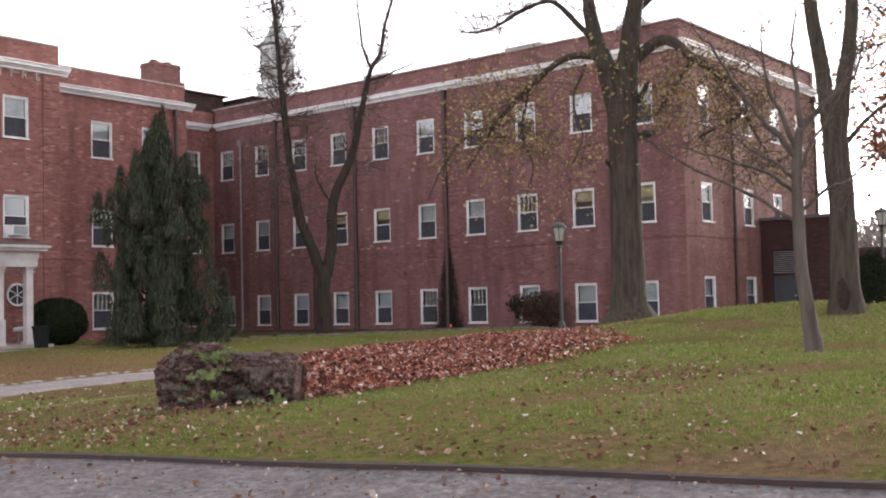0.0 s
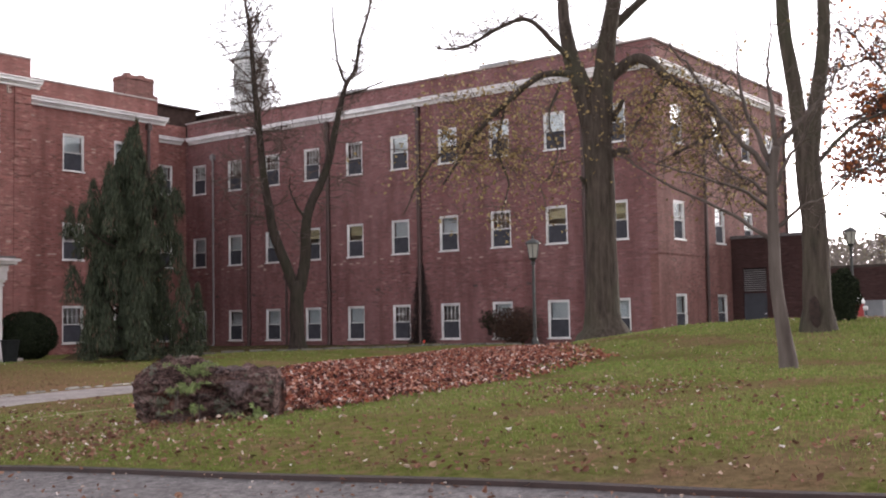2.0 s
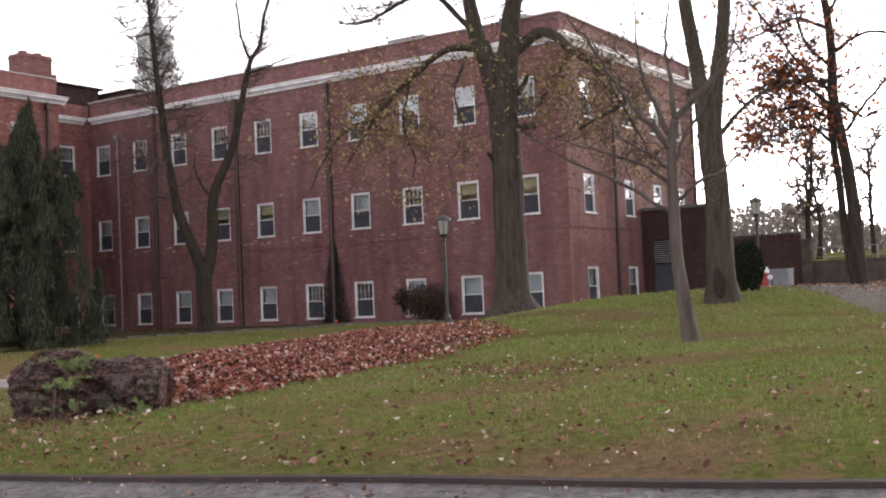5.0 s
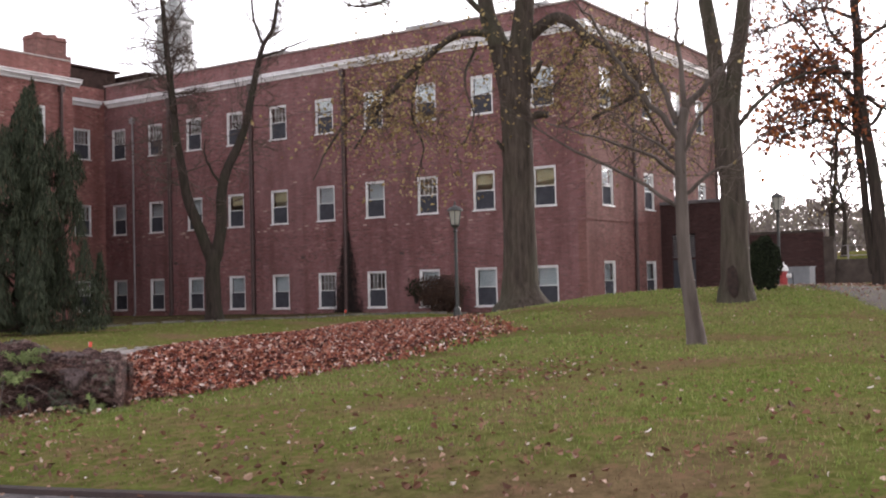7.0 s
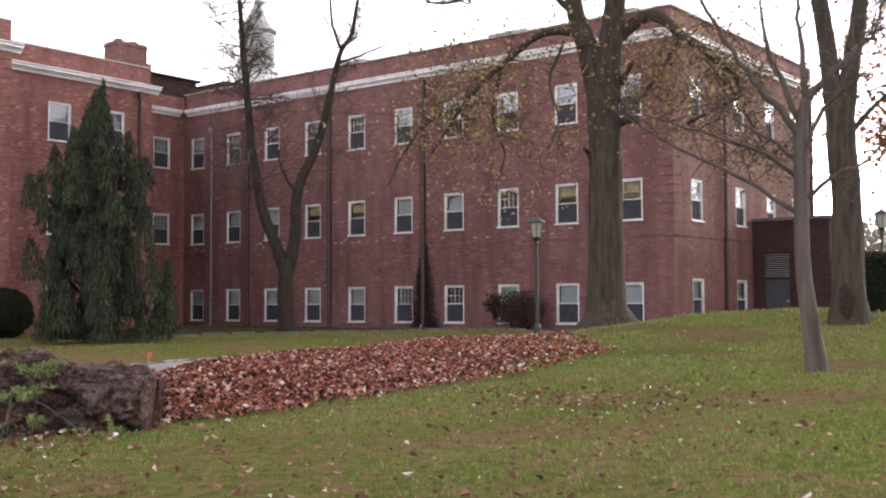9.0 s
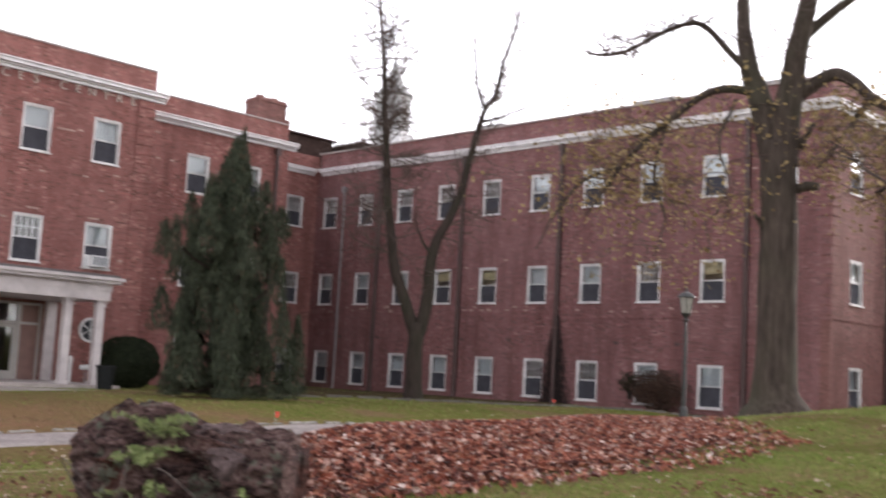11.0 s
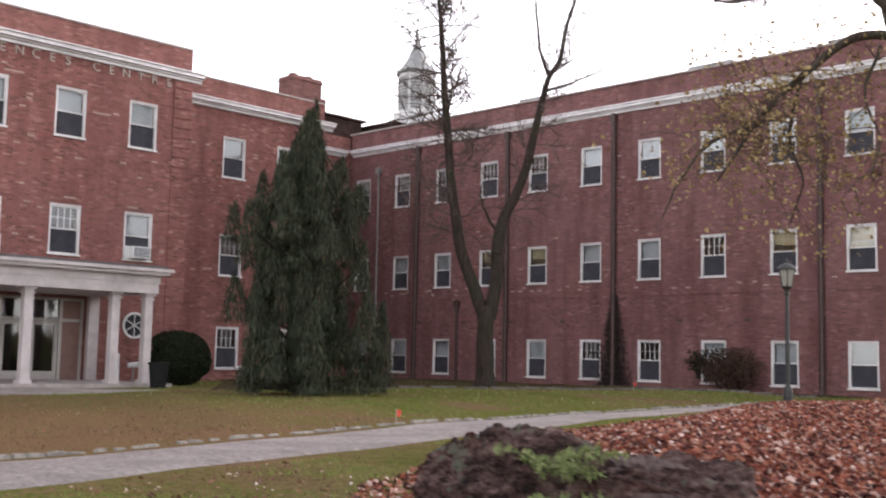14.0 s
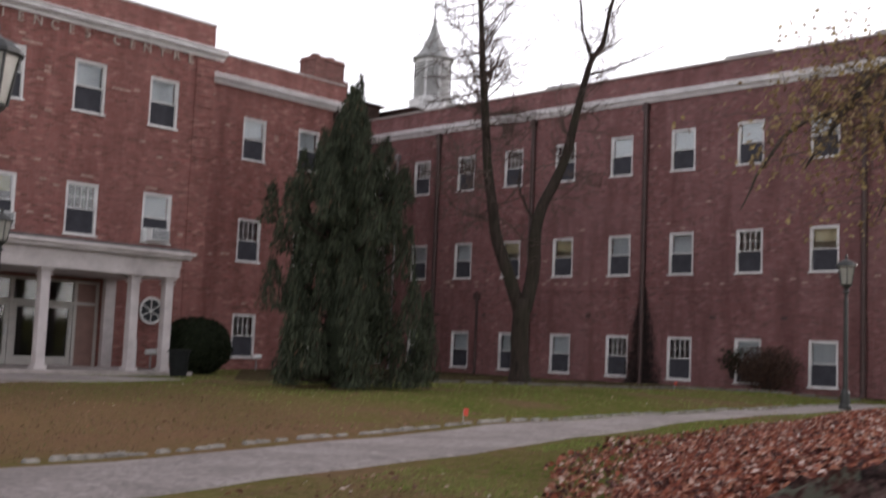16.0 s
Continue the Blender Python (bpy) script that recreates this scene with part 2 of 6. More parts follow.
def ground_material():
    n = Nodes("lawn_soil", 1.0, spec=0.0)
    a = n.noise(0.5, 5, 0.6)
    b = n.noise(11, 8, 0.8)
    c = n.ramp(a, [(0.3, (0.10, 0.132, 0.03)), (0.5, (0.132, 0.145, 0.042)), (0.64, (0.18, 0.128, 0.07))])
    c = n.mix(0.8, c, n.ramp(b, [(0.36, (0.3, 0.28, 0.26)), (0.62, (1, 1, 1))]), "MULTIPLY")
    spots = n.noise(5.5, 6, 0.75)
    c = n.mix(n.ramp(spots, [(0.52, (0, 0, 0)), (0.63, (0.8, 0.8, 0.8))]), c, (0.17, 0.10, 0.062))
    # brown worn ground past the walkway, with the building's shade painted in
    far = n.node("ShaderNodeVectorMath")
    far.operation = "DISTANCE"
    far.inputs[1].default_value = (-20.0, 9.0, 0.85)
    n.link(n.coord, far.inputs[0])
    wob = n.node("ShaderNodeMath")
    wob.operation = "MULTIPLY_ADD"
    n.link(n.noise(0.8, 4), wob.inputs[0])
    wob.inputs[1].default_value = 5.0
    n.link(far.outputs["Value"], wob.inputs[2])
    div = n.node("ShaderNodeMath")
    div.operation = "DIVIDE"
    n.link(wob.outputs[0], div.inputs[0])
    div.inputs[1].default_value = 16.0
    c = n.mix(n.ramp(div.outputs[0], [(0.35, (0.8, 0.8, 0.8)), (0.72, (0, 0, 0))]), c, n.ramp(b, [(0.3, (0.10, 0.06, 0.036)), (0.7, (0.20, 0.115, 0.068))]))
    n.colour(c)
    n.bump(n.noise(30, 4), 0.5, 0.02)
    return n.mat


def asphalt_material(name, lo, hi, wet=0.75):
    n = Nodes(name, wet, spec=0.2)
    f = n.mix(0.5, n.noise(38, 4, 0.8), n.noise(13, 3, 0.7))
    c = n.ramp(f, [(0.36, lo), (0.6, hi), (0.68, tuple(v * 1.7 for v in hi))])
    c = n.mix(0.5, c, n.ramp(n.noise(0.9, 5, 0.65), [(0.38, (0.42, 0.40, 0.39)), (0.62, (1, 1, 1))]), "MULTIPLY")
    n.colour(c)
    n.bump(f, 0.7, 0.02)
    return n.mat


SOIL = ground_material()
ASPHALT = asphalt_material("road_asphalt", (0.045, 0.04, 0.04), (0.20, 0.18, 0.178), 0.85)
WALKWAY = asphalt_material("walkway_asphalt", (0.14, 0.122, 0.118), (0.36, 0.315, 0.30), 0.8)
GRAVEL = asphalt_material("pale_gravel", (0.032, 0.025, 0.021), (0.105, 0.085, 0.073), 1.0)
KERB_M = plain("rusty_kerb", (0.026, 0.013, 0.011), 0.8, 0.4, 7, bump=0.3)
KSTONE = plain("white_kerbstone", (0.25, 0.237, 0.216), 0.9, 0.4, 6, bump=0.4, dirt=(0.10, 0.092, 0.07))
EDGE_STONE = plain("mossy_edging_stone", (0.11, 0.10, 0.085), 0.95, 0.4, 5, bump=0.4)


# ---------------------------------------------------------------- mesh tools
class Mesh:
    """Gathers vertices and faces, and links them as one object."""

    def __init__(self):
        self.v, self.f = [], []

    def quad(self, a, b, c, d):
        i = len(self.v)
        self.v += [tuple(a), tuple(b), tuple(c), tuple(d)]
        self.f.append((i, i + 1, i + 2, i + 3))

    def box(self, x0, y0, z0, x1, y1, z1, e=0.0):
        """A box; e cuts its four upright edges back a little."""
        if not e:
            i = len(self.v)
            self.v += [(x, y, z) for z in (z0, z1) for x, y in ((x0, y0), (x1, y0), (x1, y1), (x0, y1))]
            self.f += [tuple(i + k for k in q) for q in ((3, 2, 1, 0), (4, 5, 6, 7), (0, 1, 5, 4), (1, 2, 6, 5), (2, 3, 7, 6), (3, 0, 4, 7))]
        else:
            ring = [(x0 + e, y0), (x1 - e, y0), (x1, y0 + e), (x1, y1 - e), (x1 - e, y1), (x0 + e, y1), (x0, y1 - e), (x0, y0 + e)]
            self.prism(ring, z0, z1)
        return self

    def prism(self, ring, z0, z1):
        i, k = len(self.v), len(ring)
        self.v += [(x, y, z) for z in (z0, z1) for x, y in ring]
        self.f += [tuple(i + j for j in reversed(range(k))), tuple(i + k + j for j in range(k))]
        self.f += [(i + j, i + (j + 1) % k, i + k + (j + 1) % k, i + k + j) for j in range(k)]
        return self

    def lathe(self, cx, cy, profile, n=12, turn=0.0):
        """profile: (radius, z) from the bottom up."""
        i = len(self.v)
        for r, z in profile:
            self.v += [(cx + r * math.cos(turn + 2 * math.pi * j / n), cy + r * math.sin(turn + 2 * math.pi * j / n), z) for j in range(n)]
        for k in range(len(profile) - 1):
            for j in range(n):
                a, b = i + k * n + j, i + k * n + (j + 1) % n
                self.f.append((a, b, b + n, a + n))
        self.f.append(tuple(i + j for j in reversed(range(n))))
        self.f.append(tuple(i + (len(profile) - 1) * n + j for j in range(n)))
        return self

    def tube(self, pts, radii, n=8, rough=0.0, rng=None):
        pts = [Vector(p) for p in pts]
        i, side = len(self.v), None
        for k, p in enumerate(pts):
            t = (pts[min(k + 1, len(pts) - 1)] - pts[max(k - 1, 0)]).normalized()
            if side is None:
                side = t.orthogonal().normalized()
            side = (side - t * side.dot(t)).normalized()
            up = t.cross(side)
            for j in range(n):
                a = 2 * math.pi * j / n
                r = radii[k] * (1 + (rng.uniform(-rough, rough) if rng else 0))
                self.v.append(tuple(p + side * (r * math.cos(a)) + up * (r * math.sin(a))))
        for k in range(len(pts) - 1):
            for j in range(n):
                a, b = i + k * n + j, i + k * n + (j + 1) % n
                self.f.append((a, b, b + n, a + n))
        self.f.append(tuple(i + (len(pts) - 1) * n + j for j in range(n)))
        return self

    def link(self, name, mat, parent=None, label="", smooth=False):
        me = bpy.data.meshes.new(name)
        me.from_pydata(self.v, [], self.f)
        me.materials.append(mat)
        if smooth:
            me.polygons.foreach_set("use_smooth", [True] * len(me.polygons))
        me.update()
        ob = new(name, me)
        if parent:
            ob.parent = parent
        if label:
            ob["label"] = label
        return ob


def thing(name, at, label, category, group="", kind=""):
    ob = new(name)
    ob.empty_display_size = 0.2
    ob.location = at
    return tagged(ob, label, category, group, kind)


def smoothstep(t):
    t = min(1.0, max(0.0, t))
    return t * t * (3 - 2 * t)


def kerb_y(x):
    u = min(8.0, max(-14.0, x)) + 5.0
    return 5.02 + 0.15 * u - 0.004 * u * u


def gz(x, y):
    """Height of the lawn: a low front slope, and a hump round the great tree."""
    xc = -10.5 + 3.5 * smoothstep((16 - y) / 9)
    s = 1 / (1 + math.exp(-max(-40.0, min(40.0, (x - xc) / 2.2))))
    dy = (y - 24) / (4.6 if y < 24 else 5.5)
    z = 0.82 + 0.42 * s * smoothstep((y - 3.5) / 4) + 0.66 * math.exp(-0.5 * (((x + 9.5) / (2.7 if x < -9.5 else 6.5)) ** 2 + dy * dy))
    z += 0.33 * smoothstep((y - 25) / 8) * smoothstep((x + 14) / 2.5)
    z += 0.20 * smoothstep((-x - 17.5 - 0.08 * (y - 10)) / 3.5) * smoothstep((y - 11) / 5) * (1 - smoothstep((y - 33) / 5)) * (1 - smoothstep((-x - 25.5) / 3.5))
    if y > 40:
        side = smoothstep((x + 11.6 + 0.3 * max(0.0, y - 48)) / 0.8)
        z += 1.4 * smoothstep((y - 46.9) / 1.2) * side + 0.035 * min(60.0, max(0.0, y - 50)) * side
        z += 0.45 * math.exp(-0.5 * (((x + 6.0) / 2.2) ** 2 + ((y - 46) / 1.8) ** 2)) * (1 - smoothstep((y - 46.5) / 1.0))
    if math.hypot(x + 8, y - 20) < 40:
        z += 0.02 * math.sin(x * 1.3 + 0.7 * y) * math.sin(y * 0.9 - 0.4 * x)
    return z


def road_z(x, y):
    return gz(x, kerb_y(x)) - 0.028 - 0.085 * min(5.5, max(0.0, kerb_y(x) - y))


# ---------------------------------------------------------------- ground, road, walkways
def axis(lo, hi, step, far):
    core = list(np.arange(lo, hi + 1e-6, step))
    out, d = [], step
    p = hi
    while p < far:
        d *= 1.35
        p += d
        out.append(p)
    back, d, p = [], step, lo
    while p > -far:
        d *= 1.35
        p -= d
        back.append(p)
    return back[::-1] + core + out


def build_ground():
    xs, vs = axis(-48, 14, 0.4, 900), axis(0.0, 52, 0.4, 900)
    vs = sorted([v for v in vs if v > -0.01] + [-0.04, -0.4, -1.2] + [v for v in vs if v < -1.5])
    m, ys = Mesh(), vs
    for v in vs:
        for x in xs:
            k = kerb_y(x)
            m.v.append((x, k + v, gz(x, k + v) if v > -0.01 else min(gz(x, k), road_z(x, k + v) - 0.25)))
    w = len(xs)
    m.f = [(j * w + i, j * w + i + 1, (j + 1) * w + i + 1, (j + 1) * w + i) for j in range(len(ys) - 1) for i in range(w - 1)]
    return tagged(m.link("ground", SOIL, smooth=True), "green autumn lawn with worn patches and fallen leaves", "lawn", kind="structure")


def strip(name, centre, widths, mat, lift, label, category, height=gz):
    """A band laid on the ground along a centre line."""
    m, rows = Mesh(), []
    pts = []
    for (a, wa), (b, wb) in zip(zip(centre, widths), zip(centre[1:], widths[1:])):
        k = max(2, int(math.dist(a, b) / 0.5))
        pts += [(a[0] + (b[0] - a[0]) * t / k, a[1] + (b[1] - a[1]) * t / k, wa + (wb - wa) * t / k) for t in range(k)]
    pts.append((*centre[-1], widths[-1]))
    n = 7
    for i, (x, y, w) in enumerate(pts):
        p, q = pts[max(i - 1, 0)], pts[min(i + 1, len(pts) - 1)]
        dx, dy = q[0] - p[0], q[1] - p[1]
        l = math.hypot(dx, dy)
        nx, ny = -dy / l, dx / l
        for j in range(n):
            o = (j / (n - 1) - 0.5) * w * (1 + 0.03 * math.sin(i * 1.7))
            X, Y = x + nx * o, y + ny * o
            m.v.append((X, Y, height(X, Y) + (lift if 0 < j < n - 1 else -0.05)))
    m.f = [(i * n + j, i * n + j + 1, (i + 1) * n + j + 1, (i + 1) * n + j) for i in range(len(pts) - 1) for j in range(n - 1)]
    ob = tagged(m.link(name, mat, smooth=True), label, category, kind="structure")
    return ob


build_ground()
m = Mesh()
xs, us = list(np.arange(-40, 31, 0.5)), (0.0, 0.4, 1.0, 2.0, 3.5, 5.5, 9.0, 14.0)
for x in xs:
    for u in us:
        m.v.append((x, kerb_y(x) - u, road_z(x, kerb_y(x) - u)))
k = len(us)
m.f = [(i * k + j, i * k + j + 1, (i + 1) * k + j + 1, (i + 1) * k + j) for i in range(len(xs) - 1) for j in range(k - 1)]
tagged(m.link("road", ASPHALT, smooth=True), "grey worn asphalt road beside the lawn", "road", kind="structure")

m = Mesh()
ring = [(x, kerb_y(x)) for x in np.arange(-40, 31, 0.5)]
for (x0, y0), (x1, y1) in zip(ring, ring[1:]):
    a, b = gz(x0, y0) + 0.008, gz(x1, y1) + 0.008
    lo0, lo1 = road_z(x0, y0) - 0.1, road_z(x1, y1) - 0.1
    m.quad((x0, y0 - 0.03, lo0), (x1, y1 - 0.03, lo1), (x1, y1 - 0.02, b - 0.008), (x0, y0 - 0.02, a - 0.008))
    m.quad((x0, y0 - 0.02, a - 0.008), (x1, y1 - 0.02, b - 0.008), (x1, y1 + 0.02, b), (x0, y0 + 0.02, a))
    m.quad((x0, y0 + 0.02, a), (x1, y1 + 0.02, b), (x1, y1 + 0.03, lo1), (x0, y0 + 0.03, lo0))
tagged(m.link("kerb", KERB_M), "low dark rusty edging kerb along the road", "kerb", kind="structure")

WALK_C = [(-13.0, 3.2), (-13.45, 5.2), (-14.05, 8.0), (-14.46, 10.0), (-15.75, 15.0), (-16.9, 20.0), (-17.55, 24.0), (-18.0, 28.0), (-18.9, 33.5)]
WALK_W = [2.35, 2.35, 2.35, 2.38, 2.25, 1.8, 1.45, 1.3, 1.3]
strip("walkway", WALK_C, WALK_W, WALKWAY, 0.022, "grey asphalt walkway edged with stones", "walkway")
strip("entrance_walk", [(-32.3, 17.6), (-30.6, 15.6), (-28.0, 12.0), (-25.5, 8.0)], [6.4, 4.2, 2.6, 2.4], WALKWAY, 0.02, "grey paved walk in front of the portico", "walkway")
strip("gravel_drive", [(-8.5, 33.0), (-6.6, 28.0), (-4.2, 23.0), (-1.4, 17.0), (0.9, 11.0), (2.6, 6.0)], [3.2, 2.9, 2.8, 2.8, 3.0, 3.4], GRAVEL, 0.025, "pale gravel drive past the building's end", "drive")

# ---------------------------------------------------------------- buildings
ROT_EAST = math.radians(90)


def wall(name, along, at, lo, hi, z0, z1, holes, mat, label, out=-1, thick=0.35):
    """An upright wall with rectangular openings. along: 'x' or 'y'; at: its outer face; out: the side (+1 or -1) that the face looks to."""
    us = sorted({lo, hi, *[h[0] for h in holes], *[h[1] for h in holes]})
    zs = sorted({z0, z1, *[h[2] for h in holes], *[h[3] for h in holes]})
    back = at - out * thick
    m = Mesh()

    def P(u, d, z):
        return (u, d, z) if along == "x" else (d, u, z)

    for a, b in zip(us, us[1:]):
        for c, d in zip(zs, zs[1:]):
            mu, mz = (a + b) / 2, (c + d) / 2
            if any(h[0] < mu < h[1] and h[2] < mz < h[3] for h in holes):
                continue
            m.quad(P(a, at, c), P(b, at, c), P(b, at, d), P(a, at, d))
            m.quad(P(a, back, c), P(a, back, d), P(b, back, d), P(b, back, c))
    for a, b, c, d in [*holes, (lo, hi, z0, z1)]:
        m.quad(P(a, at, c), P(b, at, c), P(b, back, c), P(a, back, c))
        m.quad(P(a, at, d), P(b, at, d), P(b, back, d), P(a, back, d))
        m.quad(P(a, at, c), P(a, at, d), P(a, back, d), P(a, back, c))
        m.quad(P(b, at, c), P(b, at, d), P(b, back, d), P(b, back, c))
    return tagged(m.link(name, mat), label, "wall", kind="structure")


WW, WH = 1.04, 1.56


def build_window(style):
    """A double-hung sash window; its opening's lower left corner is the origin, the wall's face lies at y = 0 and looks to -y."""
    w = thing("window", (0, 0, 0), {
        "grid": "white double-hung sash window with small panes above and dark glass",
        "blind": "white double-hung sash window with a pale blind in its upper half",
        "tan": "white double-hung sash window with a tan sheet for the lit room",
        "sky": "white double-hung sash window with a pale sheet for sky reflection above"}[style], "window", kind="structure")
    f = Mesh()
    t = 0.066
    f.box(0, 0.02, 0, t, 0.16, WH).box(WW - t, 0.02, 0, WW, 0.16, WH)
    f.box(t, 0.02, WH - 0.07, WW - t, 0.16, WH)
    f.box(t, 0.05, 0, WW - t, 0.16, 0.035)
    f.link("window_frame", WHITE, w)
    s = Mesh()
    s.box(-0.03, -0.05, -0.055, WW + 0.03, 0.12, -0.004)
    s.link("window_sill", WHITE, w)
    mid = WH * 0.50

    def sash(name, z0, z1, y):
        q = Mesh()
        b = 0.036
        q.box(t, y, z0, t + b, y + 0.04, z1).box(WW - t - b, y, z0, WW - t, y + 0.04, z1)
        q.box(t + b, y, z0, WW - t - b, y + 0.04, z0 + b).box(t + b, y, z1 - b, WW - t - b, y + 0.04, z1)
        if style == "grid" and z0 > 0.3:
            for i in range(1, 4):
                x = t + b + (WW - 2 * t - 2 * b) * i / 4
                q.box(x - 0.011, y + 0.004, z0 + b, x + 0.011, y + 0.036, z1 - b)
            z = (z0 + z1) / 2
            q.box(t + b, y + 0.006, z - 0.011, WW - t - b, y + 0.034, z + 0.011)
        frame_ob = q.link(name, WHITE, w)
        g = Mesh()
        g.box(t + b - 0.01, y + 0.017, z0 + b - 0.01, WW - t - b + 0.01, y + 0.023, z1 - b + 0.01)
        p = g.link("pane", GLASS, frame_ob)
        p.visible_shadow = False

    sash("upper_sash", mid - 0.02, WH - 0.07, 0.06)
    sash("lower_sash", 0.035, mid + 0.02, 0.105)
    # grey panel added at the lower sash only to set the pane's tone
    q = Mesh()
    q.box(t + 0.01, 0.098, 0.04, WW - t - 0.01, 0.102, mid - 0.03)
    q.link("lower_tone_panel", LOWER_PANE_TONE, w, "grey panel added to tone the lower pane")
    # in the sky style the pale slats stand in for reflected sky
    if style in ("blind", "tan", "sky"):
        b = Mesh()
        lowz = {"blind": mid - 0.02, "tan": mid + 0.25, "sky": mid + 0.02}[style]
        n = 14
        for i in range(n):
            z = lowz + (WH - 0.08 - lowz) * i / n
            h = (WH - 0.08 - lowz) / n
            b.quad((t + 0.02, 0.20, z), (WW - t - 0.02, 0.20, z), (WW - t - 0.02, 0.212, z + h), (t + 0.02, 0.212, z + h))
            b.quad((t + 0.02, 0.212, z + h), (WW - t - 0.02, 0.212, z + h), (WW - t - 0.02, 0.216, z + h), (t + 0.02, 0.216, z + h))
        # tan slats carry the warm light of a lit room in their colour
        b.link("blind", LIT_ROOM_TAN if style == "tan" else BLIND_GLARE, w)
    return w


MASTERS = {}


def put_window(style, m):
    if style not in MASTERS:
        MASTERS[style] = build_window(style)
        MASTERS[style].matrix_basis = m
        return MASTERS[style]
    return copy_thing(MASTERS[style], m)


def window_x(x, y, z, style):
    put_window(style, Matrix.Translation((x, y, z)))


def window_east(x, y, z, style):
    put_window(style, Matrix.Translation((x, y, z)) @ Matrix.Rotation(ROT_EAST, 4, "Z"))


# -- the main block: its long front looks to -y, its end to +x
FY, XL, XR, YB = 39.0, -46.3, -18.40, 53.6
cols = [-45.72 + 2.781 * i for i in range(10)]
rows_main = [(1.115, ("blind", "blind", "blind", "blind", "blind", "grid", "grid", "sky", "sky", "sky")),
             (5.02, ("blind", "blind", "blind", "tan", "tan", "blind", "blind", "grid", "tan", "tan")),
             (8.95, ("grid", "grid", "grid", "grid", "grid", "blind", "sky", "sky", "sky", "sky"))]
holes = [(x, x + WW, z, z + WH) for z, _ in rows_main for x in cols]
wall("wall_main_front", "x", FY, XL, XR - 0.35, 0.3, 12.0, holes, BRICK_X, "weathered red brick front wall of the main block")
for z, styles in rows_main:
    for x, st in zip(cols, styles):
        window_x(x, FY, z, st)
ends = [40.50, 44.62, 47.90, 50.90]
holes = [(y, y + WW, z, z + WH) for z in (5.02, 8.95) for y in ends] + [(y, y + WW, 1.25, 1.25 + WH) for y in ends[:2]]
wall("wall_main_end", "y", XR, FY, YB, 0.3, 12.0, holes, BRICK_Y, "sunlit pinkish red brick end wall of the main block", out=1)
for y0, y1, z0, z1 in holes:
    window_east(XR, y0, z0, "blind" if z0 < 2 else "sky")
link = [(37.05, 37.05 + WW, z, z + WH) for z in (1.115, 5.02, 8.95)] + [(33.6, 33.6 + WW, z, z + WH) for z in (5.02, 8.95)]
wall("wall_link", "y", XL, 31.5, FY, 0.3, 12.0, link, BRICK_W, "shaded red brick wall joining the two blocks", out=1)
for y0, y1, z0, z1 in link:
    window_east(XL, y0, z0, "grid")
wall("wall_main_back", "x", YB, -62, XR, 0.3, 12.9, [], BRICK_X, "plain brick back wall", out=1)
wall("wall_main_inner", "x", FY + 4.2, XL - 10, XR - 0.4, 0.3, 12.0, [], PLASTER, "plain plastered corridor wall inside")
for z in (0.6, 4.35, 8.3, 12.0):
    q = Mesh()
    q.box(XL - 10, FY + 0.36, z - 0.15, XR - 0.36, YB - 0.36, z)
    tagged(q.link("ceiling", PLASTER if z < 11 else ROOFING), "plain storey slab inside the main block", "ceiling", kind="structure")


def band(name, along, at, lo, hi, z0, z1, depth, mat, label, out=-1, steps=((0, 1.0),)):
    """A moulded horizontal band standing out from a wall; steps: (height share, depth share) from below."""
    m = Mesh()
    hs = [s[0] for s in steps] + [1.0]
    for (h, d), top in zip(steps, hs[1:]):
        a, b = sorted((at, at + out * depth * d))
        za, zb = z0 + (z1 - z0) * h, z0 + (z1 - z0) * top
        e = depth * d if along == "x" else 0
        if along == "x":
            m.box(lo, a, za, hi, b, zb)
        else:
            m.box(a, lo, za, b, hi, zb)
    return tagged(m.link(name, mat), label, "trim", kind="structure")


STEP = ((0, 0.22), (0.30, 0.45), (0.48, 0.8), (0.86, 1.0))
band("trim_cornice_main", "x", FY, XL + 0.32, XR + 0.32, 11.70, 12.02, 0.32, CORNICE, "weathered white-painted cornice with peeling patches", steps=STEP)
band("trim_cornice_end", "y", XR, FY, YB, 11.70, 12.02, 0.32, CORNICE, "weathered white-painted cornice with peeling patches", out=1, steps=STEP)
band("trim_cornice_link", "y", XL, 32.0, FY - 0.33, 11.70, 12.02, 0.32, CORNICE, "weathered white-painted cornice with peeling patches", out=1, steps=STEP)
wall("wall_parapet_main", "x", FY + 0.06, XL + 0.06, XR - 0.06, 12.0, 12.86, [], BRICK_X, "red brick parapet above the cornice")
wall("wall_parapet_end", "y", XR - 0.06, FY + 0.42, YB, 12.0, 12.86, [], BRICK_Y, "red brick parapet above the cornice", out=1)
wall("wall_parapet_link", "y", XL - 0.06, 32.0, FY + 0.06, 12.0, 12.75, [], BRICK_W, "red brick parapet above the cornice", out=1)
band("trim_coping_main", "x", FY + 0.40, XL, XR + 0.02, 12.86, 12.93, 0.42, STONE, "thin stone coping on the parapet")
band("trim_coping_end", "y", XR - 0.40, FY + 0.42, YB, 12.86, 12.93, 0.42, STONE, "thin stone coping on the parapet", out=1)
band("trim_belt_main", "x", FY, XL, XR, 4.36, 4.47, 0.035, BRICK_X, "slightly projecting brick belt course", steps=((0, 0.5), (0.45, 1.0)))
band("trim_belt_end", "y", XR, FY - 0.03, YB, 4.36, 4.47, 0.035, BRICK_Y, "slightly projecting brick belt course", out=1, steps=((0, 0.5), (0.45, 1.0)))


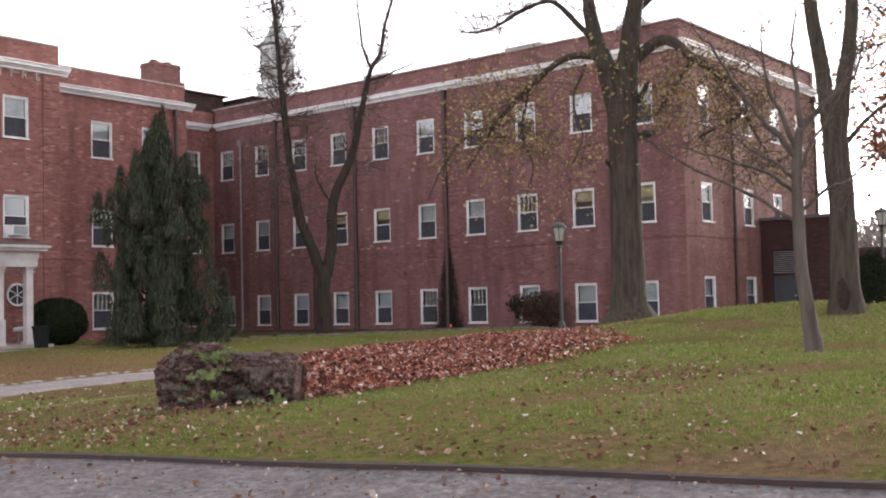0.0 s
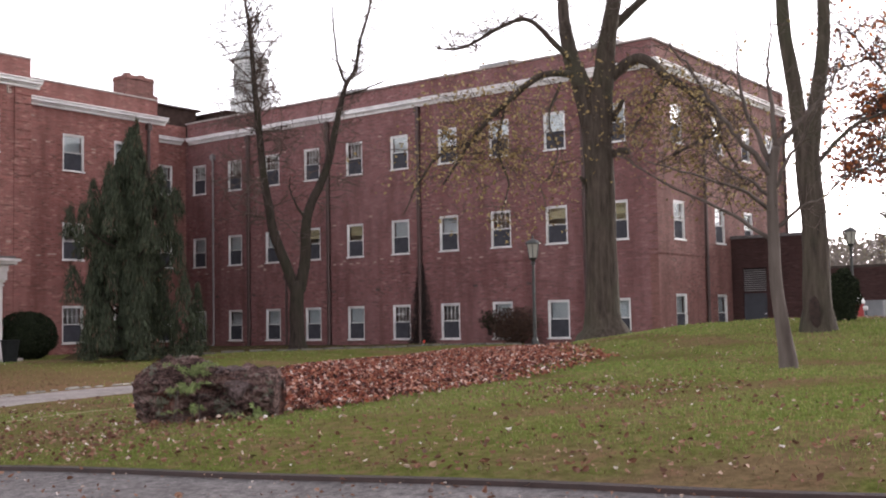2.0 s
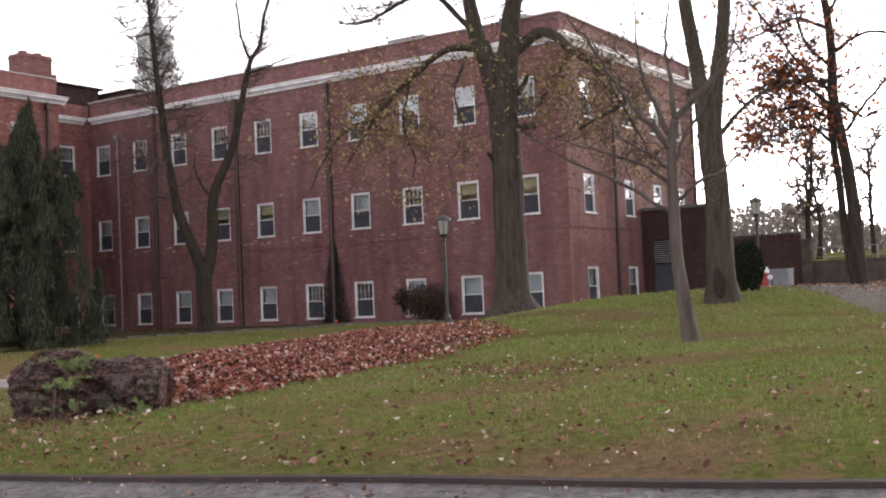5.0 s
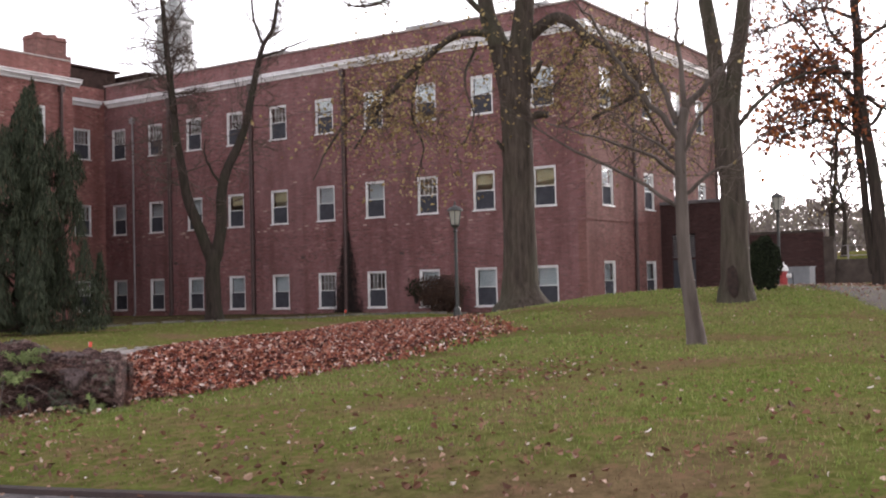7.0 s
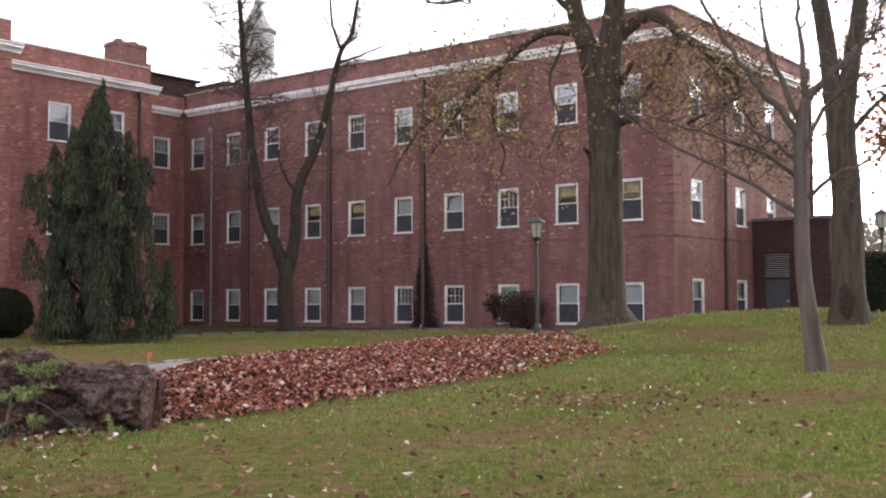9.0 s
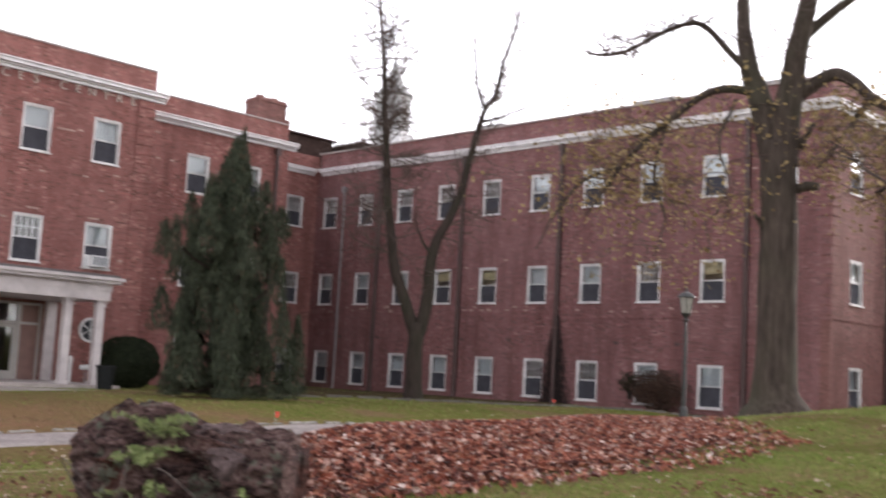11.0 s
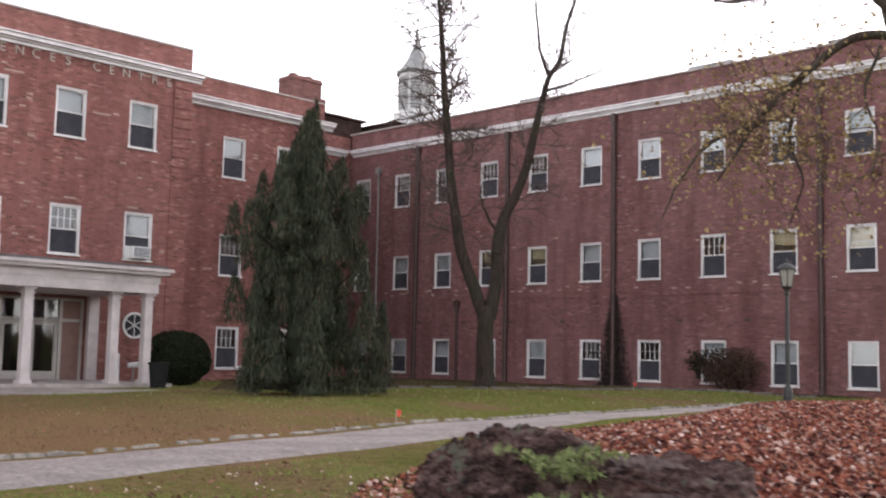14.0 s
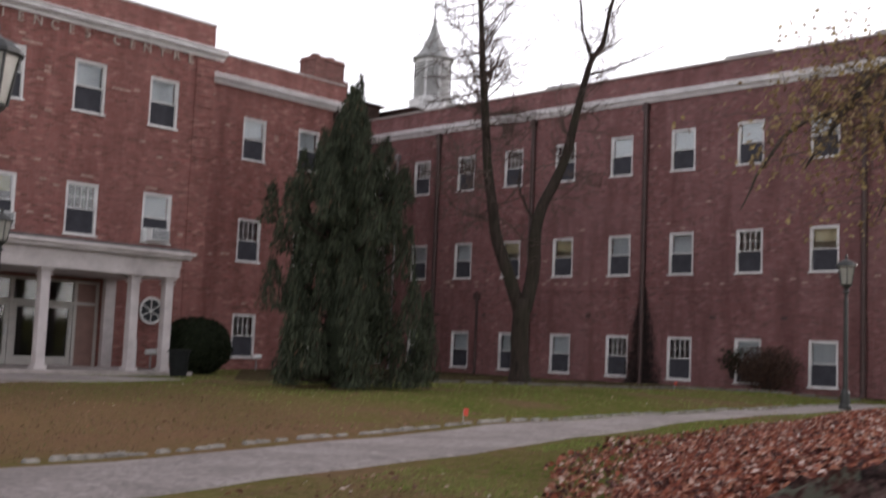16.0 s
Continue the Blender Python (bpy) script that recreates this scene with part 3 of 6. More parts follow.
def downspout(x, y, z0, z1, mat, label, r=0.06, out=(0, -1)):
    d = thing("downspout", (x, y, z0), label, "downspout", "downspouts on the brick walls")
    ox, oy = out
    q = Mesh()
    q.tube([(ox * 0.10, oy * 0.10, 0.12), (ox * 0.10, oy * 0.10, (z1 - z0) - 0.5), (ox * 0.14, oy * 0.14, z1 - z0)], [r, r, r], 8)
    q.tube([(ox * 0.10, oy * 0.10, 0.12), (ox * 0.16, oy * 0.16, 0.03), (ox * 0.26, oy * 0.26, -0.01)], [r, r, r * 0.9], 8)
    q.link("pipe", mat, d, smooth=True)
    h = Mesh()
    h.box(ox * 0.12 - 0.13, oy * 0.12 - 0.12, z1 - z0 - 0.32, ox * 0.12 + 0.13, oy * 0.12 + 0.115, z1 - z0 - 0.06, 0.03)
    h.link("hopper", mat, d)
    k = 0.9
    while k < z1 - z0 - 0.6:
        b = Mesh()
        b.lathe(ox * 0.10, oy * 0.10, [(r * 1.3, k), (r * 1.3, k + 0.06)], 8)
        b.box(ox * 0.05 - 0.03, oy * 0.05 - 0.06, k, ox * 0.05 + 0.03, oy * 0.05 + 0.048, k + 0.06)
        b.link("bracket", mat, d)
        k += 2.6
    return d


for x in (-41.3, -35.72, -30.12, -21.55):
    downspout(x, FY, gz(x, FY - 0.1), 11.7, PIPE, "rust-brown downspout on the brick front", 0.10)
downspout(-44.0, FY, gz(-44, FY), 11.0, PIPE_GREY, "grey conduit pipe on the brick front", 0.05)
downspout(-38.6, FY, gz(-38.6, FY), 4.4, PIPE, "short rust-brown pipe at the wall's foot", 0.06)
downspout(XR, 43.45, gz(XR, 43.45), 11.7, PIPE, "rust-brown downspout on the end wall", 0.075, (1, 0))
downspout(XR, 53.2, gz(XR, 53), 11.7, PIPE, "rust-brown downspout on the end wall", 0.075, (1, 0))


def vent_holes():
    for i in range(9):
        x = cols[i] + 1.9
        v = thing("wall_vent", (x, FY, 3.35), "small rusty iron vent in the ground-floor wall", "vent", "wall vents along the front")
        q = Mesh()
        q.box(-0.12, -0.02, 0, 0.12, 0.02, 0.12)
        for j in range(3):
            q.box(-0.10, -0.03, 0.02 + 0.035 * j, 0.10, -0.021, 0.035 + 0.035 * j)
        q.link("grille", PIPE, v)


vent_holes()

# -- the left wing: a front block with the portico and a set-back part; both look to +x
PX, QX = -37.06, -39.70
PY0, PY1, QY1 = 2.0, 23.80, 31.95
lev = [(4.83, 1.0), (8.54, 1.0)]
pw = [18.90, 21.46, 16.34, 13.80, 11.2, 8.6, 6.0]
holes = [(y, y + WW, z, z + WH) for z, _ in lev for y in pw]
doors_hole = (13.6, 20.3, 0.86, 3.45)
oval_hole = (21.62, 22.36, 2.28, 3.08)
wall("wall_pavilion", "y", PX, PY0, PY1, 0.3, 11.2, [*holes, doors_hole], BRICK_W, "weathered red brick front of the entrance block with pale patches", out=1)
for i, (y0, y1, z0, z1) in enumerate(holes):
    window_east(PX, y0, z0, ("sky", "sky", "sky", "sky", "grid", "sky", "sky")[i % 7] if z0 > 8 else ("grid", "sky", "tan", "grid", "grid", "grid", "grid")[i % 7])
qw = [26.95, 29.52]
holes = [(y, y + WW, z, z + WH) for z in (1.27, 4.77, 8.54) for y in qw]
wall("wall_wing", "y", QX, PY1 - 0.4, QY1, 0.3, 11.2, holes, BRICK_W, "red brick wall of the set-back wing", out=1)
for y0, y1, z0, z1 in holes:
    window_east(QX, y0, z0, "sky" if z0 > 8 else "grid")
wall("wall_pavilion_side", "x", PY1, QX - 4, PX - 0.002, 0.3, 11.2, [], BRICK_X, "narrow red brick return of the entrance block", out=1)
wall("wall_wing_side", "x", QY1, XL - 3, QX - 0.002, 0.3, 11.2, [], BRICK_X, "red brick return wall of the wing", out=1)
wall("wall_pavilion_far", "x", PY0, -55, PX - 0.002, 0.3, 12.3, [], BRICK_X, "plain brick side wall of the entrance block")
wall("wall_wing_back", "y", -52, PY0 + 0.4, 53, 0.3, 12.0, [], PLASTER, "plain wall at the back of the wing")
# hall gloom is put into this wall's dark colour
wall("wall_pavilion_inner", "y", PX - 4.0, PY0 + 0.4, PY1 - 0.36, 0.3, 11.2, [], HALL_SHADE, "plain wall inside the entrance block, coloured dark for the dim hall", out=1)
wall("wall_wing_inner", "y", QX - 3.5, PY1, QY1 - 0.36, 0.3, 11.2, [], PLASTER, "plain plastered wall inside the wing", out=1)
for z in (0.86, 4.2, 7.9, 11.2):
    q = Mesh()
    q.box(-51.9, PY0 + 0.36, z - 0.15, PX - 0.36, PY1 - 0.36, z)
    q.box(-51.9, PY1 - 0.35, z - 0.15, QX - 0.36, QY1 - 0.36, z)
    tagged(q.link("ceiling", PLASTER if z < 11 else ROOFING), "plain storey slab inside the left wing", "ceiling", kind="structure")
band("trim_cornice_pavilion", "y", PX, PY0, PY1 + 0.32, 11.10, 11.42, 0.34, CORNICE, "white-painted moulded cornice of the entrance block", out=1, steps=STEP)
band("trim_cornice_pavilion_side", "x", PY1 + 0.001, QX + 0.35, PX, 11.10, 11.42, 0.32, CORNICE, "white-painted moulded cornice return", out=1, steps=STEP)
band("trim_cornice_wing", "y", QX, PY1 + 0.002, QY1 + 0.32, 11.10, 11.42, 0.34, CORNICE, "white-painted moulded cornice of the wing", out=1, steps=STEP)
wall("wall_parapet_pavilion", "y", PX - 0.05, PY0, PY1, 11.2, 12.24, [], BRICK_W, "red brick parapet of the entrance block", out=1)
wall("wall_parapet_pavilion_side", "x", PY1 - 0.05, -45, PX - 0.42, 11.2, 12.24, [], BRICK_X, "red brick parapet return", out=1)
wall("wall_parapet_wing", "y", QX - 0.05, PY1, QY1 - 0.05, 11.2, 12.20, [], BRICK_W, "red brick parapet of the wing", out=1)
wall("wall_parapet_wing_side", "x", QY1 - 0.05, XL, QX - 0.42, 11.2, 12.20, [], BRICK_X, "red brick parapet return", out=1)
band("trim_coping_pavilion", "y", PX - 0.42, PY0, PY1, 12.24, 12.30, 0.41, STONE, "thin stone coping on the parapet", out=1)
band("trim_coping_wing", "y", QX - 0.42, PY1, QY1, 12.20, 12.26, 0.41, STONE, "thin stone coping on the parapet", out=1)
downspout(QX, 31.3, gz(QX, 31), 11.1, PIPE, "rust-brown downspout beside the wing's corner", 0.075, (1, 0))
band("trim_belt_wing", "y", QX, PY1, QY1, 4.18, 4.28, 0.03, BRICK_W, "slightly projecting brick belt course", out=1)

# chimney on the wing's parapet
ch = thing("chimney", (QX - 0.75, 31.12, 11.95), "stepped red brick chimney on the wing roof", "chimney")
q = Mesh()
q.box(-0.6, -0.9, 0, 0.6, 0.9, 0.5).box(-0.5, -0.74, 0.5, 0.5, 0.74, 1.12)
q.link("shaft", BRICK_Y, ch)
q = Mesh()
q.box(-0.54, -0.78, 1.12, 0.54, 0.78, 1.18).box(-0.5, -0.74, 1.18, 0.5, 0.74, 1.30)
q.link("cap", BRICK_Y, ch)
for dy in (-0.38, 0.38):
    q = Mesh()
    q.lathe(0, dy, [(0.2, 1.30), (0.22, 1.36), (0.19, 1.42), (0.2, 1.46)], 10)
    q.link("chimney_pot", DARK_BRICK, ch)

# roof block behind the inner corner
rb = Mesh()
rb.box(-57, 33.0, 11.9, -47.2, 40.5, 13.9)
rb.box(-57.2, 32.8, 13.9, -47.0, 40.7, 14.0)
rb.box(-57, 41.0, 11.9, -45.3, 46.0, 13.72)
rb.box(-57.2, 40.9, 13.72, -45.15, 46.2, 13.82)
tagged(rb.link("roof_block", plain("dark_roof_brick", (0.045, 0.03, 0.026), 1.0, 0.3, 3, spec=0.0)), "low dark brick roof block behind the parapet", "roof", kind="structure")


def cupola(x, y, z):
    c = thing("cupola", (x, y, z), "white octagonal louvred cupola with a lead bell roof", "cupola")
    t = math.pi / 8
    q = Mesh()
    q.lathe(0, 0, [(1.5, -5.2), (1.5, 0.0), (1.56, 0.02), (1.56, 0.14), (1.3, 0.18)], 8, t)
    q.link("base", SHINGLE, c)
    q = Mesh()
    q.lathe(0, 0, [(1.16, 0.18), (1.16, 2.75)], 8, t)
    q.link("drum", SHINGLE, c)
    for k in range(8):
        a = k * math.pi / 4
        lv = Mesh()
        for i in range(11):
            z0 = 0.42 + i * 0.2
            pa = [(1.075, -0.36), (1.075, 0.36), (1.17, 0.36), (1.17, -0.36)]
            p = [(r * math.cos(a) - h * math.sin(a), r * math.sin(a) + h * math.cos(a)) for r, h in pa]
            lv.quad((*p[0], z0 + 0.12), (*p[1], z0 + 0.12), (*p[2], z0), (*p[3], z0))
            lv.quad((*p[3], z0), (*p[2], z0), (*p[2], z0 - 0.03), (*p[3], z0 - 0.03))
        lv.link("louvre", COPPER, c)
    q = Mesh()
    q.lathe(0, 0, [(1.18, 2.75), (1.38, 2.8), (1.4, 2.9), (1.25, 2.95), (1.0, 3.2), (0.74, 3.6), (0.5, 4.1), (0.3, 4.6), (0.17, 5.0)], 8, t)
    q.link("bell_roof", COPPER, c)
    q = Mesh()
    q.lathe(0, 0, [(0.2, 5.0), (0.22, 5.06), (0.12, 5.15), (0.08, 5.5), (0.04, 5.9), (0.025, 6.3), (0.1, 6.4), (0.1, 6.5), (0.02, 6.6)], 8)
    q.link("finial", COPPER, c)


cupola(-54.5, 51.5, 17.1)

for hx, hw in ((-26.4, 0.9), (-35.2, 0.7), (-21.0, 0.6)):
    hb = thing("roof_hatch", (hx, 40.6, 12.0), "small grey metal hatch on the flat roof", "hatch", "hatches on the roof")
    q = Mesh()
    q.box(-hw, -0.6, 0, hw, 0.6, 1.22, 0.03)
    q.link("kerb_box", COPPER, hb)
    q = Mesh()
    q.box(-hw - 0.07, -0.67, 1.22, hw + 0.07, 0.67, 1.33, 0.02)
    q.link("lid", COPPER, hb)

# -- portico
po = thing("portico", (-33.6, 17.4, 0.90), "white-painted flat-roofed entrance portico with square columns", "portico")


def pbox(name, x0, y0, z0, x1, y1, z1, mat=PORTICO_M, e=0.0):
    q = Mesh()
    q.box(x0 + 33.6, y0 - 17.4, z0 - 0.90, x1 + 33.6, y1 - 17.4, z1 - 0.90, e)
    return q.link(name, mat, po)


PY_A, PY_B = 12.9, 20.80
pbox("architrave", -37.04, PY_A + 0.1, 3.55, -33.55, PY_B - 0.08, 3.85)
pbox("frieze", -37.03, PY_A + 0.07, 3.85, -33.52, PY_B - 0.05, 4.08)
pbox("cornice", -37.02, PY_A - 0.12, 4.08, -33.30, PY_B + 0.14, 4.18)
pbox("cornice", -37.01, PY_A - 0.2, 4.18, -33.20, PY_B + 0.22, 4.27)
pbox("roof", -37.0, PY_A - 0.1, 4.27, -33.35, PY_B + 0.1, 4.36, ROOFING)
pbox("floor_slab", -37.0, PY_A - 0.3, 0.72, -33.2, PY_B + 0.3, 0.92, STONE)
for y in (13.2, 15.05, 16.84, 19.45, 20.52):
    for zz0, zz1, g in ((0.92, 1.02, 0.05), (1.02, 3.36, 0.0), (3.36, 3.41, 0.035), (3.41, 3.48, 0.0), (3.48, 3.55, 0.055)):
        if (zz0, g) == (1.02, 0.0):
            pbox("column", -33.95 - g, y - 0.125 - g, zz0, -33.70 + g, y + 0.125 + g, zz1, PORTICO_M, 0.012)
        else:
            pbox("capital" if zz0 > 2 else "plinth", -33.95 - g, y - 0.125 - g, zz0, -33.70 + g, y + 0.125 + g, zz1)
for y in (13.2, 20.46):
    pbox("pilaster", -37.03, y - 0.17, 0.92, -36.85, y + 0.17, 3.55)
# recessed entrance with glazed doors
en = thing("entrance", (PX, 17.0, 0.9), "grey-framed glazed double entrance doors with transoms", "door", kind="structure")


def ebox(name, x0, y0, z0, x1, y1, z1, mat):
    q = Mesh()
    q.box(x0 - PX, y0 - 17.0, z0 - 0.9, x1 - PX, y1 - 17.0, z1 - 0.9)
    ob = q.link(name, mat, en)
    return ob


DX = PX - 0.30
for y in (13.6, 15.6, 17.55, 18.5, 19.5, 20.2):
    ebox("door_post", DX, y, 0.9, DX + 0.12, y + 0.1, 3.45, DOORM)
for z in (2.72, 3.37):
    ebox("transom_bar", DX + 0.01, 13.62, z, DX + 0.11, 20.28, z + 0.09, DOORM)
for y0, y1 in ((13.72, 14.64), (14.66, 15.58), (15.72, 16.62), (16.64, 17.54), (17.66, 18.49), (18.61, 19.49)):
    ebox("stile", DX + 0.03, y0, 0.92, DX + 0.09, y0 + 0.12, 2.71, DOORM)
    ebox("stile", DX + 0.03, y1 - 0.12, 0.92, DX + 0.09, y1, 2.71, DOORM)
    ebox("rail", DX + 0.032, y0 + 0.12, 0.92, DX + 0.088, y1 - 0.12, 1.18, DOORM)
    ebox("rail", DX + 0.032, y0 + 0.12, 2.59, DX + 0.088, y1 - 0.12, 2.71, DOORM)
    ebox("pane", DX + 0.05, y0 + 0.11, 1.17, DX + 0.058, y1 - 0.11, 2.60, GLASS)
    ebox("pane", DX + 0.05, y0, 2.81, DX + 0.058, y1, 3.37, GLASS)
    ebox("door_handle", DX + 0.10, y1 - 0.10, 1.75, DX + 0.14, y1 - 0.06, 2.05, GALV)
ebox("side_panel", DX + 0.02, 19.6, 0.9, DX + 0.10, 20.2, 3.37, plain("pinkish_render", (0.22, 0.13, 0.11), 0.8, 0.12, 4))
# round window beside the portico
ro = thing("round_window", (PX, 21.99, 2.68), "white round window with six radiating bars", "window", kind="structure")


def ring_mesh(r0, r1, x0, x1, n=28):
    q = Mesh()
    for i in range(n):
        a, b = 2 * math.pi * i / n, 2 * math.pi * (i + 1) / n
        c = [(r * math.cos(t), r * math.sin(t)) for t in (a, b) for r in (r0, r1)]
        q.quad((x1, *c[0]), (x1, *c[1]), (x1, *c[3]), (x1, *c[2]))
        q.quad((x0, *c[1]), (x0, *c[3]), (x1, *c[3]), (x1, *c[1]))
        q.quad((x0, *c[0]), (x1, *c[0]), (x1, *c[2]), (x0, *c[2]))
    return q


ring_mesh(0.36, 0.43, 0.0, 0.06).link("window_frame", WHITE, ro)
q = Mesh()
n = 28
q.v = [(0.012, 0.37 * math.cos(2 * math.pi * i / n), 0.37 * math.sin(2 * math.pi * i / n)) for i in range(n)]
q.f = [tuple(range(n))]
q.link("pane", plain("dark_glass", (0.02, 0.022, 0.025), 0.35, 0.1, 3, spec=0.15), ro)
for k in range(3):
    a = math.pi / 6 + k * math.pi / 3
    q = Mesh()
    c, s = math.cos(a), math.sin(a)
    x0, x1, w = 0.018, 0.04, 0.012
    q.quad((x1, 0.37 * c - w * s, 0.37 * s + w * c), (x1, -0.37 * c - w * s, -0.37 * s + w * c), (x1, -0.37 * c + w * s, -0.37 * s - w * c), (x1, 0.37 * c + w * s, 0.37 * s - w * c))
    q.quad((x0, 0.37 * c - w * s, 0.37 * s + w * c), (x0, -0.37 * c - w * s, -0.37 * s + w * c), (x1, -0.37 * c - w * s, -0.37 * s + w * c), (x1, 0.37 * c - w * s, 0.37 * s + w * c))
    q.quad((x0, 0.37 * c + w * s, 0.37 * s - w * c), (x0, -0.37 * c + w * s, -0.37 * s - w * c), (x1, -0.37 * c + w * s, -0.37 * s - w * c), (x1, 0.37 * c + w * s, 0.37 * s - w * c))
    q.link("bar", WHITE, ro)


# ---------------------------------------------------------------- trees
def curve(pts, k=4):
    """Catmull-Rom points through pts."""
    p = [Vector(a) for a in pts]
    p = [p[0] * 2 - p[1], *p, p[-1] * 2 - p[-2]]
    out = []
    for i in range(1, len(p) - 2):
        a, b, c, d = p[i - 1:i + 3]
        for j in range(k):
            t = j / k
            out.append(0.5 * (2 * b + (c - a) * t + (2 * a - 5 * b + 4 * c - d) * t * t + (3 * b - a - 3 * c + d) * t ** 3))
    return out + [p[-2]]


def twig(m, rng, start, way, length, r, depth, droop, tips, kids=3, wander=0.35):
    """A twig that bends and forks; tips gathers its last points."""
    pts, p, d = [Vector(start)], Vector(start), Vector(way).normalized()
    n = 4 if length < 0.5 else 5
    for i in range(n):
        d = (d + Vector((rng.uniform(-1, 1), rng.uniform(-1, 1), rng.uniform(-1, 1) - droop)) * wander * 0.6).normalized()
        p = p + d * (length / n)
        pts.append(p.copy())
    m.tube(pts, [r * (1 - 0.6 * i / n) for i in range(n + 1)], 3 if r < 0.02 else 5)
    tips.append((pts[-1], d))
    if depth:
        for i in range(kids):
            k = rng.randint(1, n)
            side = Vector((rng.uniform(-1, 1), rng.uniform(-1, 1), rng.uniform(-0.6, 1) - droop * 0.5)).normalized()
            twig(m, rng, pts[k], d * 0.6 + side * 0.8, length * rng.uniform(0.45, 0.7), r * 0.68, depth - 1, droop, tips, kids, wander)


def leaf(m, rng, p, size, flat=0.0):
    """One curled leaf, two faces folded along its rib."""
    a = Vector((rng.uniform(-1, 1), rng.uniform(-1, 1), rng.uniform(-1, 1) * (1 - flat))).normalized()
    b = Vector((rng.uniform(-1, 1), rng.uniform(-1, 1), rng.uniform(-1, 1) * (1 - flat)))
    b = (b - a * b.dot(a))
    b = b.normalized() if b.length > 1e-3 else a.orthogonal()
    c = a.cross(b) * rng.uniform(0.1, 0.35) * size
    p = Vector(p)
    i = len(m.v)
    j = rng.uniform(0.26, 0.4)
    m.v += [tuple(p - a * size * 0.5), tuple(p - a * size * 0.12 + b * size * j + c), tuple(p + a * size * 0.26 + b * size * j * 0.75 + c), tuple(p + a * size * 0.5),
            tuple(p + a * size * 0.22 - b * size * j * 0.8 + c), tuple(p - a * size * 0.16 - b * size * j + c)]
    m.f += [(i, 1 + i, 2 + i, 3 + i), (i, 3 + i, 4 + i, 5 + i)]


class Tree:
    def __init__(self, name, at, right, label, bark, seed, category="tree", group=""):
        self.at, self.bark = Vector(at), bark
        self.r = Vector((right[0], right[1], 0))
        self.d = Vector((-right[1], right[0], 0))
        self.rng = random.Random(seed)
        self.ob = thing(name, at, label, category, group)
        self.crown, self.tips = Mesh(), []

    def path(self, line, depth=0.0):
        """Local points from (right, up) pairs; depth: how far the line's end leans away from or towards the road."""
        n = len(line) - 1
        return curve([self.r * a + Vector((0, 0, b)) + self.d * (depth * (i / n) ** 1.3) for i, (a, b) in enumerate(line)])

    def limb(self, name, line, r0, r1, depth=0.0, sides=10, flare=0.0, rough=0.04):
        pts = self.path(line, depth)
        n = len(pts) - 1
        if r0 < 0.075:
            pts = [p if i in (0, n) else p + Vector([self.rng.gauss(0, 0.008 + 0.1 * r0) for _ in range(3)]) for i, p in enumerate(pts)]
        radii = [r0 + (r1 - r0) * (i / n) + flare * math.exp(-(4.5 if flare < 0.4 else 2.6) * i / n * (pts[-1].z - pts[0].z)) for i in range(n + 1)]
        if flare:
            pts[0].z -= 0.25
        m = Mesh()
        m.tube(pts, radii, sides, rough, self.rng)
        m.link(name, self.bark, self.ob, smooth=True)
        return pts

    def twigs(self, pts, lo, hi, count, length, r, depth=2, droop=0.15, kids=3, up=0.4):
        for _ in range(count):
            k = int(self.rng.uniform(lo, hi) * (len(pts) - 1))
            w = Vector((self.rng.uniform(-1, 1), self.rng.uniform(-1, 1), self.rng.uniform(-0.4, 1) * up))
            twig(self.crown, self.rng, pts[k], w, length * self.rng.uniform(0.6, 1.25), r, depth, droop, self.tips, kids)

    def finish(self, leaf_mat=None, per=0, size=0.07, where=None, spread=0.15, leaf_label=""):
        if self.crown.v:
            self.crown.link("crown", TWIG, self.ob, "bare fine branches")
        if leaf_mat:
            m = Mesh()
            for p, d in self.tips:
                if where and not where(p):
                    continue
                for _ in range(per):
                    q = p + Vector([self.rng.gauss(0, spread) for _ in range(3)])
                    leaf(m, self.rng, q, size * self.rng.uniform(0.6, 1.3))
            m.link("foliage", leaf_mat, self.ob, leaf_label)


# the great tree on the hump
t = Tree("great_tree", (-11.6, 22.2, gz(-11.6, 22.2) + 0.04), (0.876, 0.482), "tall old tree with grey bark and sparse yellow leaves", BARK_BIG, 3)
t.limb("trunk", [(-0.05, -0.1), (-0.08, 0.56), (-0.08, 1.85), (-0.06, 3.14), (-0.09, 4.31), (-0.12, 5.05)], 0.375, 0.325, 0, 18, 0.46, 0.07)
a = t.limb("bough", [(-0.16, 4.6), (-0.35, 5.51), (-0.5, 6.04), (-0.64, 6.45), (-0.73, 6.98), (-0.8, 7.52), (-0.84, 8.45), (-1.1, 9.8), (-1.6, 11.5)], 0.27, 0.07, 0.6)
b = t.limb("bough", [(-0.02, 4.6), (0.02, 5.48), (0.09, 6.0), (0.16, 6.53), (0.25, 7.05), (0.36, 7.56), (0.55, 8.47), (0.9, 10.0), (1.0, 12.0)], 0.30, 0.09, -0.8)
c = t.limb("bough", [(0.05, 5.75), (0.35, 6.04), (0.82, 6.33), (1.17, 6.2), (1.51, 5.84), (1.8, 5.64), (2.15, 5.31), (2.49, 5.01), (2.59, 4.6), (2.37, 4.41), (1.54, 3.99)], 0.15, 0.03, -0.7)
d = t.limb("bough", [(1.51, 5.84), (1.24, 5.46), (0.87, 4.91), (0.58, 4.47)], 0.07, 0.02, -0.4, 6)
e = t.limb("bough", [(-0.62, 6.38), (-1.02, 6.8), (-1.46, 7.27), (-1.79, 7.35), (-2.39, 7.09), (-2.87, 6.79), (-3.27, 6.64), (-3.67, 6.64)], 0.075, 0.02, -0.8, 7)
